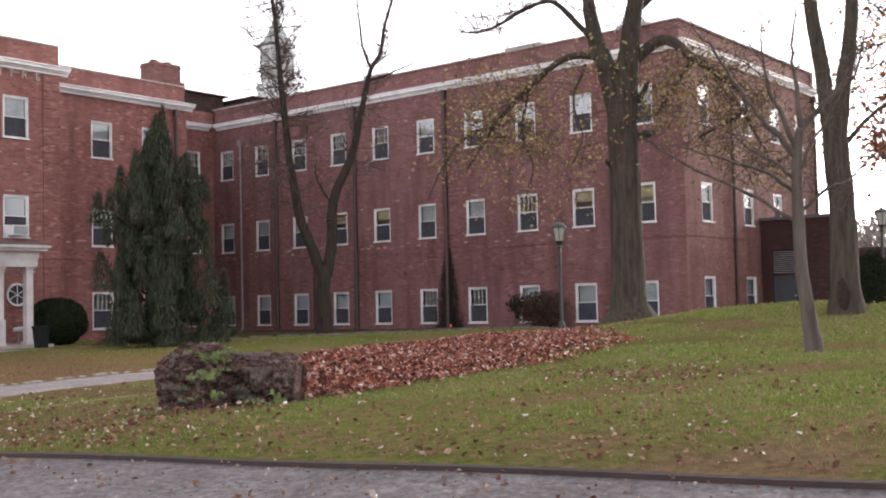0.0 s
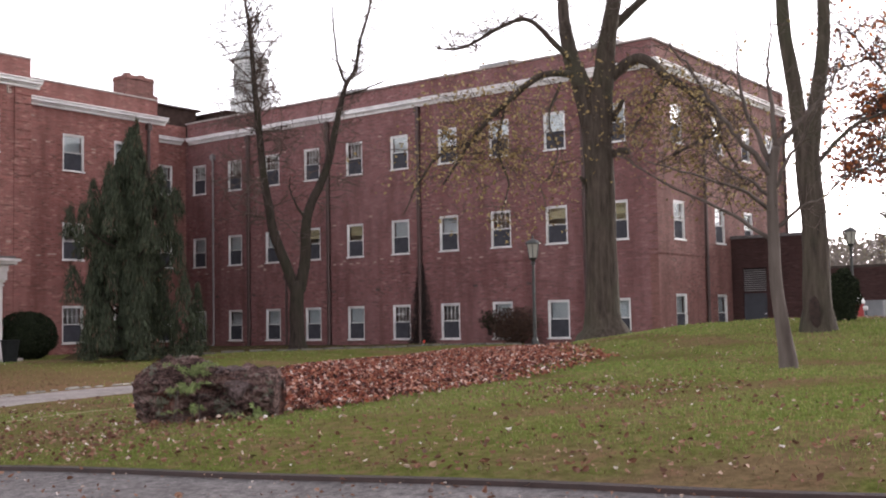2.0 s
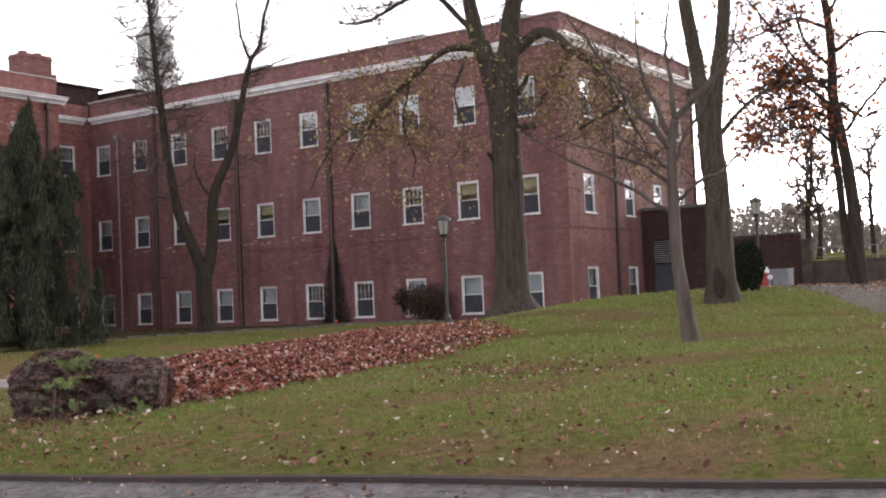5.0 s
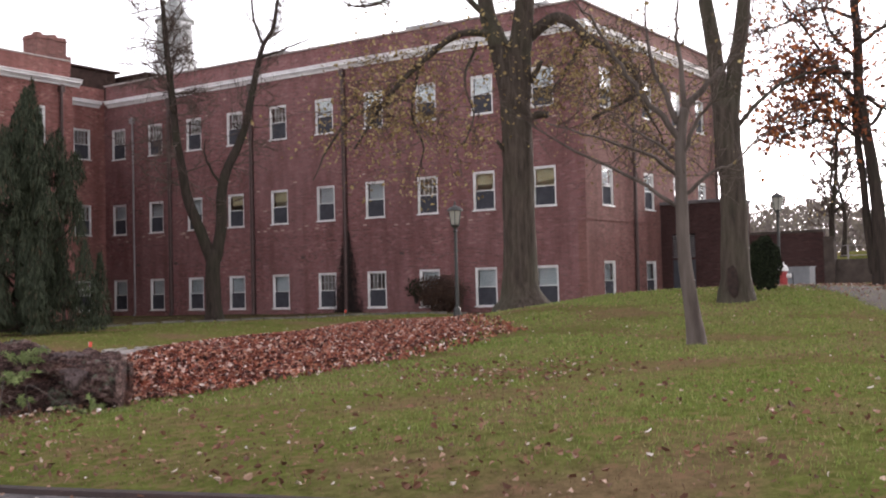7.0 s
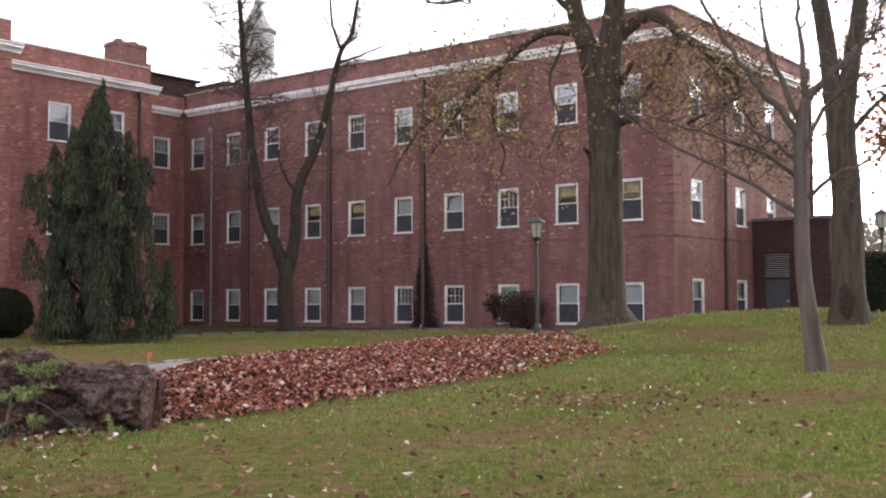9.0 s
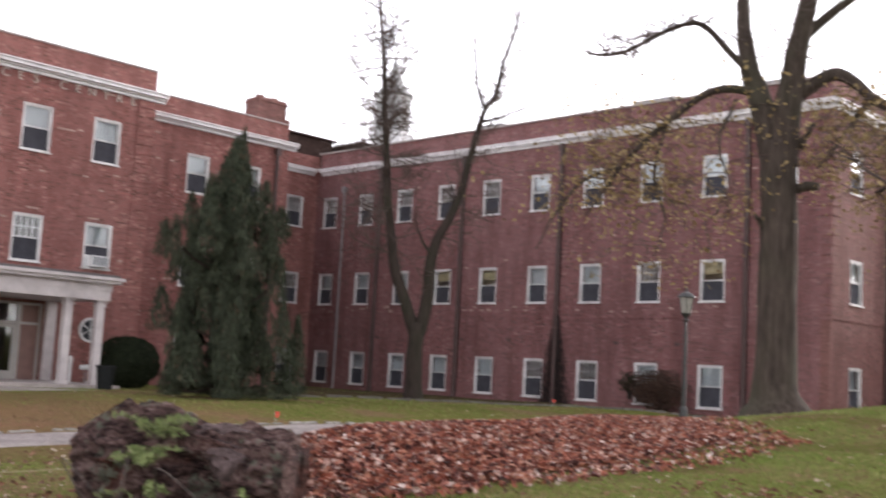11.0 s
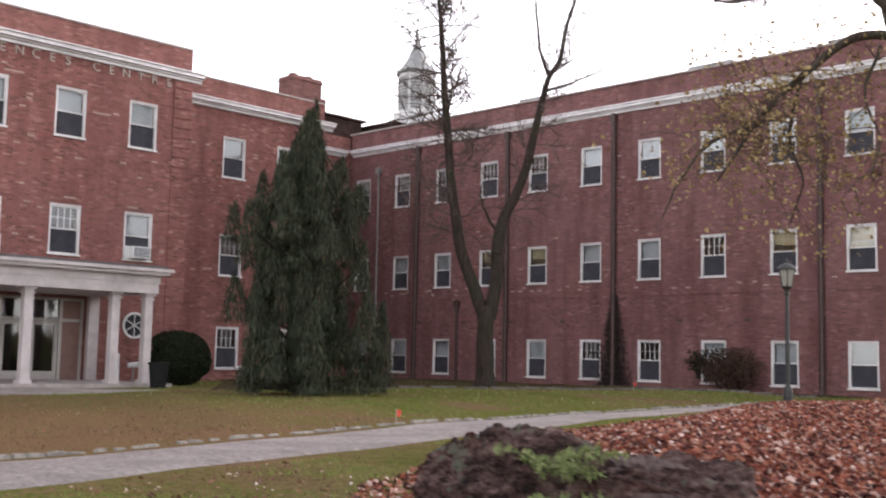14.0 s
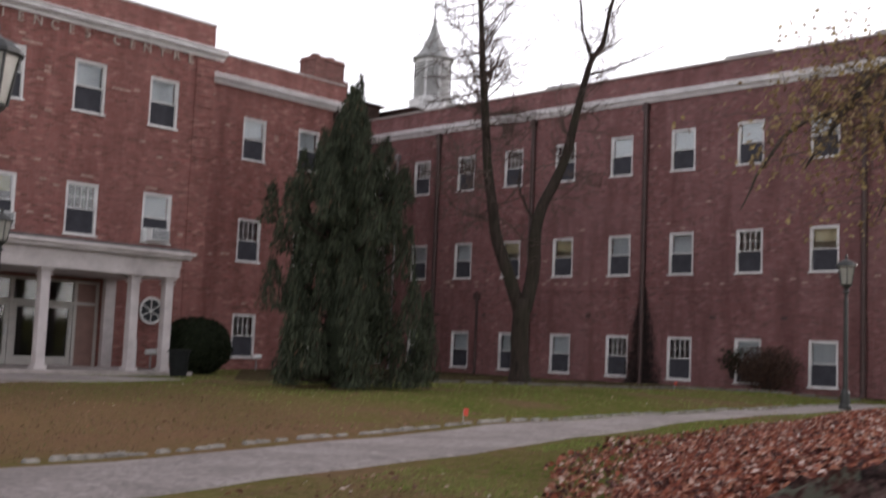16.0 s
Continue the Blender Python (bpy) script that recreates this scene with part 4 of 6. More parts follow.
f = t.limb("bough", [(-0.5, 6.04), (-1.04, 6.1), (-1.49, 5.98), (-2.09, 5.49), (-2.58, 5.04), (-2.95, 4.59), (-3.25, 4.13), (-3.63, 3.54)], 0.095, 0.022, -0.5, 8)
g = t.limb("bough", [(-2.83, 4.64), (-3.78, 4.27), (-4.28, 3.59), (-4.6, 2.9)], 0.045, 0.012, -0.3, 6)
g = g + t.limb("bough", [(-2.2, 5.4), (-2.4, 4.4), (-2.2, 3.6), (-2.4, 2.9)], 0.04, 0.012, 0.5, 6) + t.limb("bough", [(-0.9, 5.9), (-1.2, 5.0), (-1.0, 4.2), (-1.2, 3.5)], 0.035, 0.01, -0.9, 6)
h = t.limb("bough", [(0.2, 7.0), (1.2, 7.9), (2.4, 8.6), (3.6, 8.9)], 0.12, 0.03, 0.8, 7)
k = t.limb("bough", [(2.0, 5.4), (2.6, 4.6), (3.0, 3.9), (3.3, 3.2)], 0.05, 0.012, 0.6, 6)
for line, r0, r1, dp in (([(0.2, 4.15), (0.42, 4.22), (0.62, 4.2)], 0.10, 0.075, -0.1), ([(0.18, 4.9), (0.36, 5.1), (0.5, 5.35)], 0.07, 0.05, -0.3), ([(-0.25, 3.4), (-0.4, 3.5), (-0.5, 3.65)], 0.06, 0.035, -0.2)):
    t.limb("stub", line, r0, r1, dp, 8, 0.0, 0.12)
for pts, n, ln in ((f, 34, 1.1), (g, 26, 1.0), (c, 34, 1.1), (d, 12, 0.8), (k, 18, 0.9), (e, 40, 0.7), (h, 14, 0.9), (a, 18, 0.9), (b, 18, 0.9)):
    t.twigs(pts, 0.35, 1.0, n, ln, 0.014, 2, 0.35 if pts not in (e,) else 0.1, 3, 0.5)
t.finish(YELLOW_LEAF, 4, 0.085, lambda p: p.z < 6.2 and (p.x * 3.7 + p.z * 1.9) % 1 < 0.85, 0.24, "sparse yellow-green autumn leaves")

# the slim young tree on the lawn
t = Tree("young_tree", (-4.31, 13.38, gz(-4.31, 13.38)), (0.939, 0.345), "slim young tree with smooth grey bark and bare twigs", BARK_THIN, 5)
a = t.limb("trunk", [(0.01, -0.05), (-0.05, 0.47), (-0.11, 1.02), (-0.12, 1.58), (-0.12, 2.07), (-0.1, 2.49), (-0.05, 2.74)], 0.088, 0.055, 0, 12, 0.05, 0.02)
L = [([(-0.1, 2.35), (-0.37, 2.72), (-0.63, 3.03), (-0.89, 3.48), (-1.15, 3.87), (-1.29, 4.1)], 0.045, -0.5), ([(-0.13, 1.93), (-0.52, 2.24), (-1.07, 2.41), (-1.62, 2.59)], 0.028, -0.6),
     ([(-0.14, 1.58), (-0.6, 1.92), (-1.07, 2.16), (-1.56, 2.44), (-1.98, 2.71)], 0.028, -0.3), ([(-0.05, 2.74), (0.24, 3.03), (0.45, 3.29), (0.65, 3.48), (0.8, 4.2)], 0.045, 0.5),
     ([(-0.11, 1.72), (0.2, 1.98), (0.47, 2.07), (0.8, 2.43)], 0.026, 0.4), ([(-0.05, 2.74), (-0.08, 3.13), (-0.12, 3.55), (-0.07, 3.98), (-0.05, 4.5)], 0.04, -0.2),
     ([(-0.14, 2.57), (-0.32, 3.0), (-0.44, 3.44), (-0.46, 3.8), (-0.5, 4.4)], 0.04, 0.4), ([(-0.1, 2.2), (0.1, 2.6), (0.3, 2.8), (0.5, 3.3)], 0.03, -0.7), ([(-0.1, 2.0), (-0.3, 2.3), (-0.7, 2.6), (-0.9, 3.0)], 0.028, 0.8)]
for line, r, dp in L:
    p = t.limb("branch", line, r, 0.007, dp, 6)
    t.twigs(p, 0.25, 1.0, 13, 0.6, 0.007, 1, -0.05, 4, 1.0)
t.finish(YELLOW_LEAF, 1, 0.06, lambda p: (p.x * 7 + p.y * 3) % 1 < 0.12, 0.05, "a few yellow leaves")

# the forked tree beside the drive
t = Tree("forked_tree", (-6.1, 20.0, gz(-6.1, 20.0)), (0.948, 0.318), "stout tree forked into two bare trunks with a root hollow", BARK_BIG, 7)
t.limb("trunk", [(0.0, -0.1), (0.0, 0.9), (0.01, 1.71), (-0.05, 2.74), (-0.08, 3.55)], 0.25, 0.21, 0, 14, 0.17, 0.05)
a = t.limb("bough", [(-0.14, 3.2), (-0.23, 4.31), (-0.3, 4.84), (-0.38, 5.48), (-0.4, 6.11), (-0.42, 6.86), (-0.7, 8.5)], 0.15, 0.10, -0.3)
b = t.limb("bough", [(0.0, 3.2), (0.1, 4.07), (0.23, 4.79), (0.31, 5.51), (0.34, 6.44), (0.5, 8.2)], 0.15, 0.10, 0.3)
c = t.limb("bough", [(0.05, 3.0), (0.5, 3.5), (1.1, 3.9), (1.9, 4.1)], 0.05, 0.012, 0.5, 6)
t.twigs(c, 0.3, 1, 8, 0.8, 0.010, 2, 0.2)
t.twigs(a, 0.5, 1, 4, 0.8, 0.010, 2, 0.2)
t.twigs(b, 0.2, 1, 8, 0.9, 0.010, 2, 0.2)
t.finish()
q = Mesh()
q.lathe(0, 0, [(0.02, -0.01), (0.11, 0.0), (0.085, 0.02)], 14)
q.v = [(x * (1 + 0.35 * noise.noise(Vector((x * 20, y * 20, 1)))), y * (1 + 0.3 * noise.noise(Vector((y * 18, x * 18, 4)))), z) for x, y, z in q.v]
hol = q.link("root_hollow", plain("dark_rot", (0.022, 0.012, 0.009), 0.95, 0.5, 14), t.ob, "dark reddish rotten hollow")
hol.matrix_basis = Matrix.Translation((0.07, -0.36, 0.34)) @ Matrix.Rotation(radians(96), 4, "X") @ Matrix.Diagonal((1, 2.6, 1, 1))

# the twin-stemmed tree by the front
t = Tree("twin_tree", (-26.2, 27.2, gz(-26.2, 27.2)), (0.711, 0.703), "bare twin-stemmed tree with dark mossy bark", BARK_DARK, 11)
t.limb("trunk", [(-0.05, -0.1), (-0.11, 1.2), (-0.06, 2.35)], 0.25, 0.245, 0, 12, 0.2, 0.05)
a = t.limb("bough", [(-0.12, 2.0), (-0.47, 2.97), (-0.84, 3.95), (-1.02, 4.94), (-1.2, 6.12), (-1.32, 7.51), (-1.45, 8.89), (-1.53, 10.09), (-1.62, 11.08), (-1.74, 11.88), (-1.88, 13.09)], 0.20, 0.03, -0.6)
b = t.limb("bough", [(0.0, 2.0), (0.21, 3.15), (0.23, 4.14), (0.38, 4.92), (0.75, 5.71), (1.05, 6.5), (1.27, 7.49), (1.49, 8.49), (1.7, 9.29), (2.05, 9.9), (2.23, 10.91), (2.55, 11.92), (2.66, 12.73)], 0.205, 0.025, 0.6)
c = t.limb("bough", [(1.7, 9.29), (1.42, 10.1), (1.28, 11.5), (1.22, 12.51)], 0.06, 0.015, 0.3, 6)
e = t.limb("bough", [(0.3, 4.4), (-0.1, 5.0), (-0.3, 5.6), (-0.25, 6.0)], 0.05, 0.015, -0.3, 6)
f = t.limb("bough", [(1.6, 8.8), (2.2, 9.0), (2.9, 9.25), (3.6, 9.6)], 0.05, 0.012, -0.5, 6)
t.twigs(a, 0.45, 1.0, 46, 1.2, 0.026, 2, -0.1, 4, 0.9)
t.twigs(a, 0.25, 0.8, 40, 1.5, 0.024, 2, 0.15, 4, 0.4)
t.twigs(b, 0.2, 0.6, 12, 1.2, 0.02, 2, 0.15, 3, 0.3)
t.twigs(b, 0.4, 1.0, 44, 1.1, 0.02, 2, -0.1, 3, 0.9)
t.twigs(c, 0.3, 1.0, 6, 0.7, 0.014, 1, -0.2)
t.twigs(f, 0.3, 1.0, 7, 0.7, 0.014, 2, 0.0)
t.twigs(e, 0.4, 1.0, 4, 0.5, 0.014, 1, 0.0)
t.finish()

# the rust-leaved tree beside the drive
rx, ry = -5.28, 27.5
t = Tree("rust_leaved_tree", (rx, ry, gz(rx, ry)), (0.978, 0.209), "tall tree with drooping branches and rust-red leaves", BARK_DARK, 13)
a = t.limb("trunk", [(0.0, -0.1), (-0.02, 0.9), (-0.04, 1.84), (-0.15, 3.07), (-0.35, 4.47), (-0.33, 5.8), (-0.44, 7.1), (-0.53, 8.0), (-0.5, 9.6)], 0.185, 0.05, 0, 12, 0.1)
t.limb("trunk", [(-0.16, 0.3), (-0.27, 1.4), (-0.32, 2.4), (-0.42, 3.5), (-0.46, 4.3)], 0.10, 0.07, 0.25, 9)
RUSTY = [[(-0.35, 4.6), (-0.9, 5.2), (-1.4, 5.9), (-2.0, 6.8), (-2.4, 7.2)], [(-0.38, 4.3), (-1.0, 4.9), (-1.7, 5.3), (-2.5, 5.5)], [(-0.4, 4.0), (-1.1, 4.4), (-1.9, 4.3), (-2.8, 3.8)],
         [(-0.4, 3.4), (-0.9, 3.9), (-1.6, 3.8), (-2.3, 3.4)], [(-0.1, 3.7), (0.4, 4.4), (0.9, 4.95), (1.3, 5.6)], [(-0.4, 6.5), (0.2, 7.4), (0.6, 7.9), (0.8, 8.6)],
         [(-0.45, 7.0), (-1.1, 7.9), (-1.9, 8.6), (-2.4, 8.9)], [(-0.3, 5.6), (0.5, 6.0), (1.4, 5.7), (2.2, 5.2)], [(-0.33, 5.2), (-0.9, 5.9), (-1.1, 6.7), (-1.3, 7.6)],
         [(-0.3, 4.9), (-1.2, 5.0), (-2.0, 4.9), (-2.9, 4.6)], [(-0.2, 4.4), (0.3, 4.0), (0.8, 4.2), (1.5, 3.9)], [(-0.4, 6.2), (-1.2, 6.6), (-1.9, 6.4), (-2.7, 6.3)]]
for i, line in enumerate(RUSTY):
    p = t.limb("bough", line, 0.05, 0.012, t.rng.uniform(-1.2, 1.2), 6)
    t.twigs(p, 0.2, 1.0, 22 if line[-1][0] < -1 else 12, 0.9, 0.014, 2, 0.12, 4, 0.6)
t.finish(RUST_LEAF, 2, 0.12, lambda p: (p.x * 5.1 + p.z * 2.3 + p.y) % 1 < (0.6 if 3.2 < p.z < 5.4 and p.x < -0.2 else 0.16), 0.14, "scattered rust-red leaves")


def generic_tree(name, at, height, seed, label, bark=BARK_DARK, leaves=None, group="far bare trees"):
    t = Tree(name, at, (1, 0), label, bark, seed, "tree", group)
    r = height * 0.02
    top = [(0, -0.2), (t.rng.uniform(-.2, .2), height * 0.3), (t.rng.uniform(-.4, .4), height * 0.6), (t.rng.uniform(-.6, .6), height)]
    p = t.limb("trunk", top, r, r * 0.15, 0.3, 7, r * 0.6)
    for i in range(11):
        h0 = height * (0.22 + 0.06 * i)
        ang = t.rng.uniform(-1, 1)
        ln = height * t.rng.uniform(0.18, 0.34) * (1.1 - 0.05 * i)
        x0 = top[1][0] * 0.6
        q = t.limb("bough", [(x0, h0), (x0 + ang * ln * 0.5, h0 + ln * 0.45), (x0 + ang * ln, h0 + ln * 0.95)], r * 0.4, r * 0.07, t.rng.uniform(-1, 1) * ln, 5)
        t.twigs(q, 0.3, 1.0, 7, height * 0.11, r * 0.24, 2, 0.0, 3, 0.9)
    if leaves:
        t.finish(leaves, 1, 0.14, lambda p: p.z < height * 0.7 and (p.x * 5.3) % 1 < 0.3, 0.3)
    else:
        t.finish()
    return t.ob


g1 = generic_tree("far_tree", (-12.6, 52.5, gz(-12.6, 52.5)), 9.0, 21, "bare dark many-branched tree beyond the garden wall", BARK_DARK, YELLOW_LEAF)
g2 = generic_tree("far_tree", (-3.0, 62, gz(-3, 62)), 10.0, 22, "bare distant tree on the rising lawn")
for i, (x, y, s) in enumerate(((4, 60, 0.9), (10, 70, 1.1), (-8, 78, 1.2), (16, 84, 1.2), (1, 90, 1.3), (-14, 92, 1.2), (24, 75, 1.1), (9, 104, 1.4), (-2, 110, 1.4), (30, 100, 1.3), (-20, 84, 1.0), (-12.5, 66, 0.8))):
    copy_thing(g1 if i % 3 == 0 else g2, Matrix.Translation((x, y, gz(x, y) - 0.1)) @ Matrix.Rotation(i * 1.9, 4, "Z") @ Matrix.Scale(s, 4))

# distant woods: one rough band of twiggy crowns, coloured pale for haze
rng = random.Random(31)
m = Mesh()
for i in range(60000):
    ang = rng.uniform(-0.5, 0.6)
    dist = rng.uniform(120, 170)
    top = 7 + 4 * math.sin(ang * 9) + 3 * math.sin(ang * 23 + 1)
    p = Vector((math.sin(ang) * dist, math.cos(ang) * dist, gz(0, 150) + top * rng.random() ** 0.8 - 1.5))
    w = Vector((rng.gauss(0, 1), rng.gauss(0, 1), rng.gauss(0.4, 1))).normalized() * rng.uniform(0.5, 1.3)
    s = Vector((-w.z, 0, w.x)).normalized() * rng.uniform(0.05, 0.16)
    i0 = len(m.v)
    m.v += [tuple(p - s), tuple(p + s), tuple(p + w)]
    m.f.append((i0, i0 + 1, i0 + 2))
tagged(m.link("far_woods", per_island("winter_woods_hazed", [(0, (0.14, 0.115, 0.10)), (0.6, (0.22, 0.185, 0.165)), (1, (0.22, 0.195, 0.14))])), "bare winter woods on the skyline, haze put into their colour", "woods", kind="stuff")


# the weeping conifer
def weeping_conifer(x, y, height, seed):
    """A crown of many pointed leaders, each hung with short drooping sprays."""
    rng = random.Random(seed)
    ob = thing("weeping_conifer", (x, y, gz(x, y)), "dark green weeping conifer with hanging sprays on the lawn", "conifer")
    q = Mesh()
    q.tube([(0, 0, -0.2), (0.02, 0, 2), (0, 0.03, 4.5), (0.0, 0, height - 0.1)], [0.2, 0.15, 0.08, 0.02], 8)
    q.link("trunk", BARK_DARK, ob)

    def radius(u):
        return float(np.interp(u, [0.0, 0.06, 0.2, 0.4, 0.6, 0.68, 0.8, 0.9, 1.0], [1.15, 1.45, 1.62, 1.55, 1.58, 1.36, 0.95, 0.52, 0.08]))

    core = Mesh()
    core.lathe(0, 0, [(radius(i / 12) * 0.22, height * i / 12 + 0.1) for i in range(11)] + [(0.03, height * 0.95)], 12)
    core.link("inner_foliage", CONIFER, ob)
    leaders = [(0.0, 0.0, height * 0.62, height, 0.62), (0.12, 0.06, height * 0.8, height * 1.03, 0.16)]
    for i in range(105):
        u = 0.10 + 0.88 * ((i + rng.random()) / 105) ** 0.85
        a = i * 2.39996 + rng.uniform(-0.3, 0.3)
        r = max(0.05, radius(max(0.0, u - 0.04)) * rng.uniform(0.35, 1.0) * (1.2 if rng.random() < 0.22 else 1.0) - 0.24)
        top = u * height + rng.uniform(-0.05, 0.25)
        long = rng.uniform(0.7, 1.5) * (0.6 + 0.5 * (1 - u))
        leaders.append((r * math.cos(a), r * math.sin(a), max(0.03, top - long), top, rng.uniform(0.24, 0.46) * (1.1 - 0.45 * u)))
    leaders += [(1.12, 1.25, 0.25, 1.95, 0.30), (0.98, 1.05, 0.1, 1.3, 0.34), (-1.05, -1.2, 3.3, 4.05, 0.22)]
    m, arms = Mesh(), Mesh()
    for lx, ly, z0, z1, r in leaders:
        out = Vector((lx, ly, 0))
        out = out.normalized() if out.length > 0.2 else Vector((0, 0, 0))
        arms.tube(curve([(lx * 0.15, ly * 0.15, max(0.2, z0 - 0.25)), (lx * 0.7, ly * 0.7, z0 + 0.1 * (z1 - z0)), (lx, ly, z0 + 0.55 * (z1 - z0)), (lx + 0.06 * out.x, ly + 0.06 * out.y, z1 - 0.03)], 3), [0.035 - 0.0032 * k for k in range(10)], 4)
        lean = rng.uniform(-0.08, 0.14)
        for _ in range(int(760 * (z1 - z0) / 1.2 * (0.5 + r * 1.8))):
            k = rng.random() ** 1.15
            h = z0 + (z1 - z0) * k
            rr = r * (1 - k) ** 0.75 * (0.25 + 0.75 * rng.random() ** 0.5) + 0.012
            a = rng.uniform(0, 2 * math.pi)
            side_way = Vector((math.cos(a), math.sin(a), 0))
            p = Vector((lx, ly, h)) + out * (lean * k) + side_way * rr
            up = rng.random() < 0.5 * k
            ln = rng.uniform(0.07, 0.22) * (0.75 if k > 0.8 else 1.0)
            way = side_way * rng.uniform(0.0, 0.35) + Vector((rng.gauss(0, 0.12), rng.gauss(0, 0.12), 0.8 if up else -1.0))
            end = p + way.normalized() * ln
            end.z = max(0.02, end.z)
            mid = (p + end) * 0.5 + side_way * 0.02
            w = Vector((-math.sin(a) + rng.gauss(0, 0.5), math.cos(a) + rng.gauss(0, 0.5), 0)).normalized() * rng.uniform(0.006, 0.015)
            i0 = len(m.v)
            m.v += [tuple(p - w * 0.4), tuple(p + w * 0.4), tuple(mid + w), tuple(mid - w), tuple(end)]
            m.f += [(i0, i0 + 1, i0 + 2, i0 + 3), (i0 + 3, i0 + 2, i0 + 4)]
    arms.link("bough", BARK_DARK, ob)
    m.link("crown", CONIFER, ob)


weeping_conifer(-23.3, 18.05, 6.1, 41)


def leafy_shell(name, at, rx, ry, rz, count, size, mat, label, category, seed, squeeze=0.0):
    """A clipped or loose shrub: short stems, a dark inside and a shell of leaves."""
    rng = random.Random(seed)
    ob = thing(name, at, label, category)
    core = Mesh()
    core.lathe(0, 0, [(rx * 0.2, 0.02), (rx * 0.62, rz * 0.3), (rx * 0.88, rz * 0.9), (rx * 0.72, rz * 1.5), (rx * 0.35, rz * 1.82), (0.02, rz * 1.9)], 12)
    k = 0.8 if squeeze else 1.0
    for i, v in enumerate(core.v):
        core.v[i] = (v[0] * k, v[1] * ry / rx * k, v[2] * k)
    if squeeze < 0.5:
        core.link("inner_foliage", mat, ob)
    q = Mesh()
    for i in range(5):
        a = i * 1.3
        q.tube([(0.05 * math.cos(a), 0.05 * math.sin(a), -0.1), (0.2 * rx * math.cos(a), 0.2 * ry * math.sin(a), rz * 0.7), (0.5 * rx * math.cos(a), 0.5 * ry * math.sin(a), rz * 1.3)], [0.03, 0.02, 0.01], 5)
    q.link("stem", BARK_DARK, ob)
    m = Mesh()
    for _ in range(count):
        v = Vector((rng.gauss(0, 1), rng.gauss(0, 1), rng.gauss(0, 1))).normalized()
        k = rng.uniform(0.93, 1.03) if squeeze == 0 else rng.random() ** squeeze
        bumpy = 1 + 0.05 * math.sin(v.x * 7 + seed) * math.sin(v.z * 6) * (1 + 3 * squeeze)
        p = Vector((v.x * rx, v.y * ry, rz + v.z * rz)) * 1.0
        p = Vector((p.x * k * bumpy, p.y * k * bumpy, max(0.03, rz + v.z * rz * k * bumpy)))
        leaf(m, rng, p, size * rng.uniform(0.6, 1.4))
    m.link("foliage", mat, ob)
    return ob


leafy_shell("clipped_shrub", (-34.4, 22.0, gz(-34.4, 22.0) - 0.02), 1.0, 1.0, 0.84, 7500, 0.07, CLIPPED, "round clipped dark green shrub by the portico", "shrub", 51)
leafy_shell("bare_shrub", (-24.55, 38.1, gz(-24.5, 38.1)), 1.25, 0.6, 0.82, 5200, 0.075, TWIGGY, "loose reddish-brown twiggy shrub against the brick front", "shrub", 52, 0.6)
leafy_shell("young_shrub", (-25.9, 38.25, gz(-25.9, 38.2) + 0.55), 0.55, 0.3, 0.5, 420, 0.09, CLIPPED, "thin green-leaved shrub in front of a window", "shrub", 53, 0.6)
leafy_shell("yew_shrub", (-6.5, 22.9, gz(-6.5, 22.9) - 0.02), 0.33, 0.33, 0.55, 5200, 0.05, CLIPPED, "upright dark green yew behind the forked tree", "shrub", 54, 0.3)

# dead ivy round the third downspout
rng = random.Random(61)
iv = thing("dead_ivy", (-30.1, FY, gz(-30, FY)), "dark dead ivy climbing round a downspout", "ivy")
m = Mesh()
for _ in range(9000):
    z = 3.65 * rng.random() ** 1.5
    w = 0.85 * (1 - z / 3.9) + 0.08
    leaf(m, rng, (rng.gauss(0, 0.45) * w, -0.03 - 0.12 * rng.random() * (0.3 + w), z), 0.055 * rng.uniform(0.6, 1.3))
m.link("foliage", plain("dead_ivy_leaf", (0.028, 0.018, 0.016), 0.95, 0.4, 12), iv)
m = Mesh()
for i in range(7):
    x = rng.uniform(-0.35, 0.35)
    m.tube([(x, -0.03, 0), (x * 0.6, -0.05, 1.3), (x * 0.15, -0.06, 3.2), (0.02, -0.06, 4.6)], [0.03, 0.024, 0.016, 0.006], 5)
m.link("stem", BARK_DARK, iv)


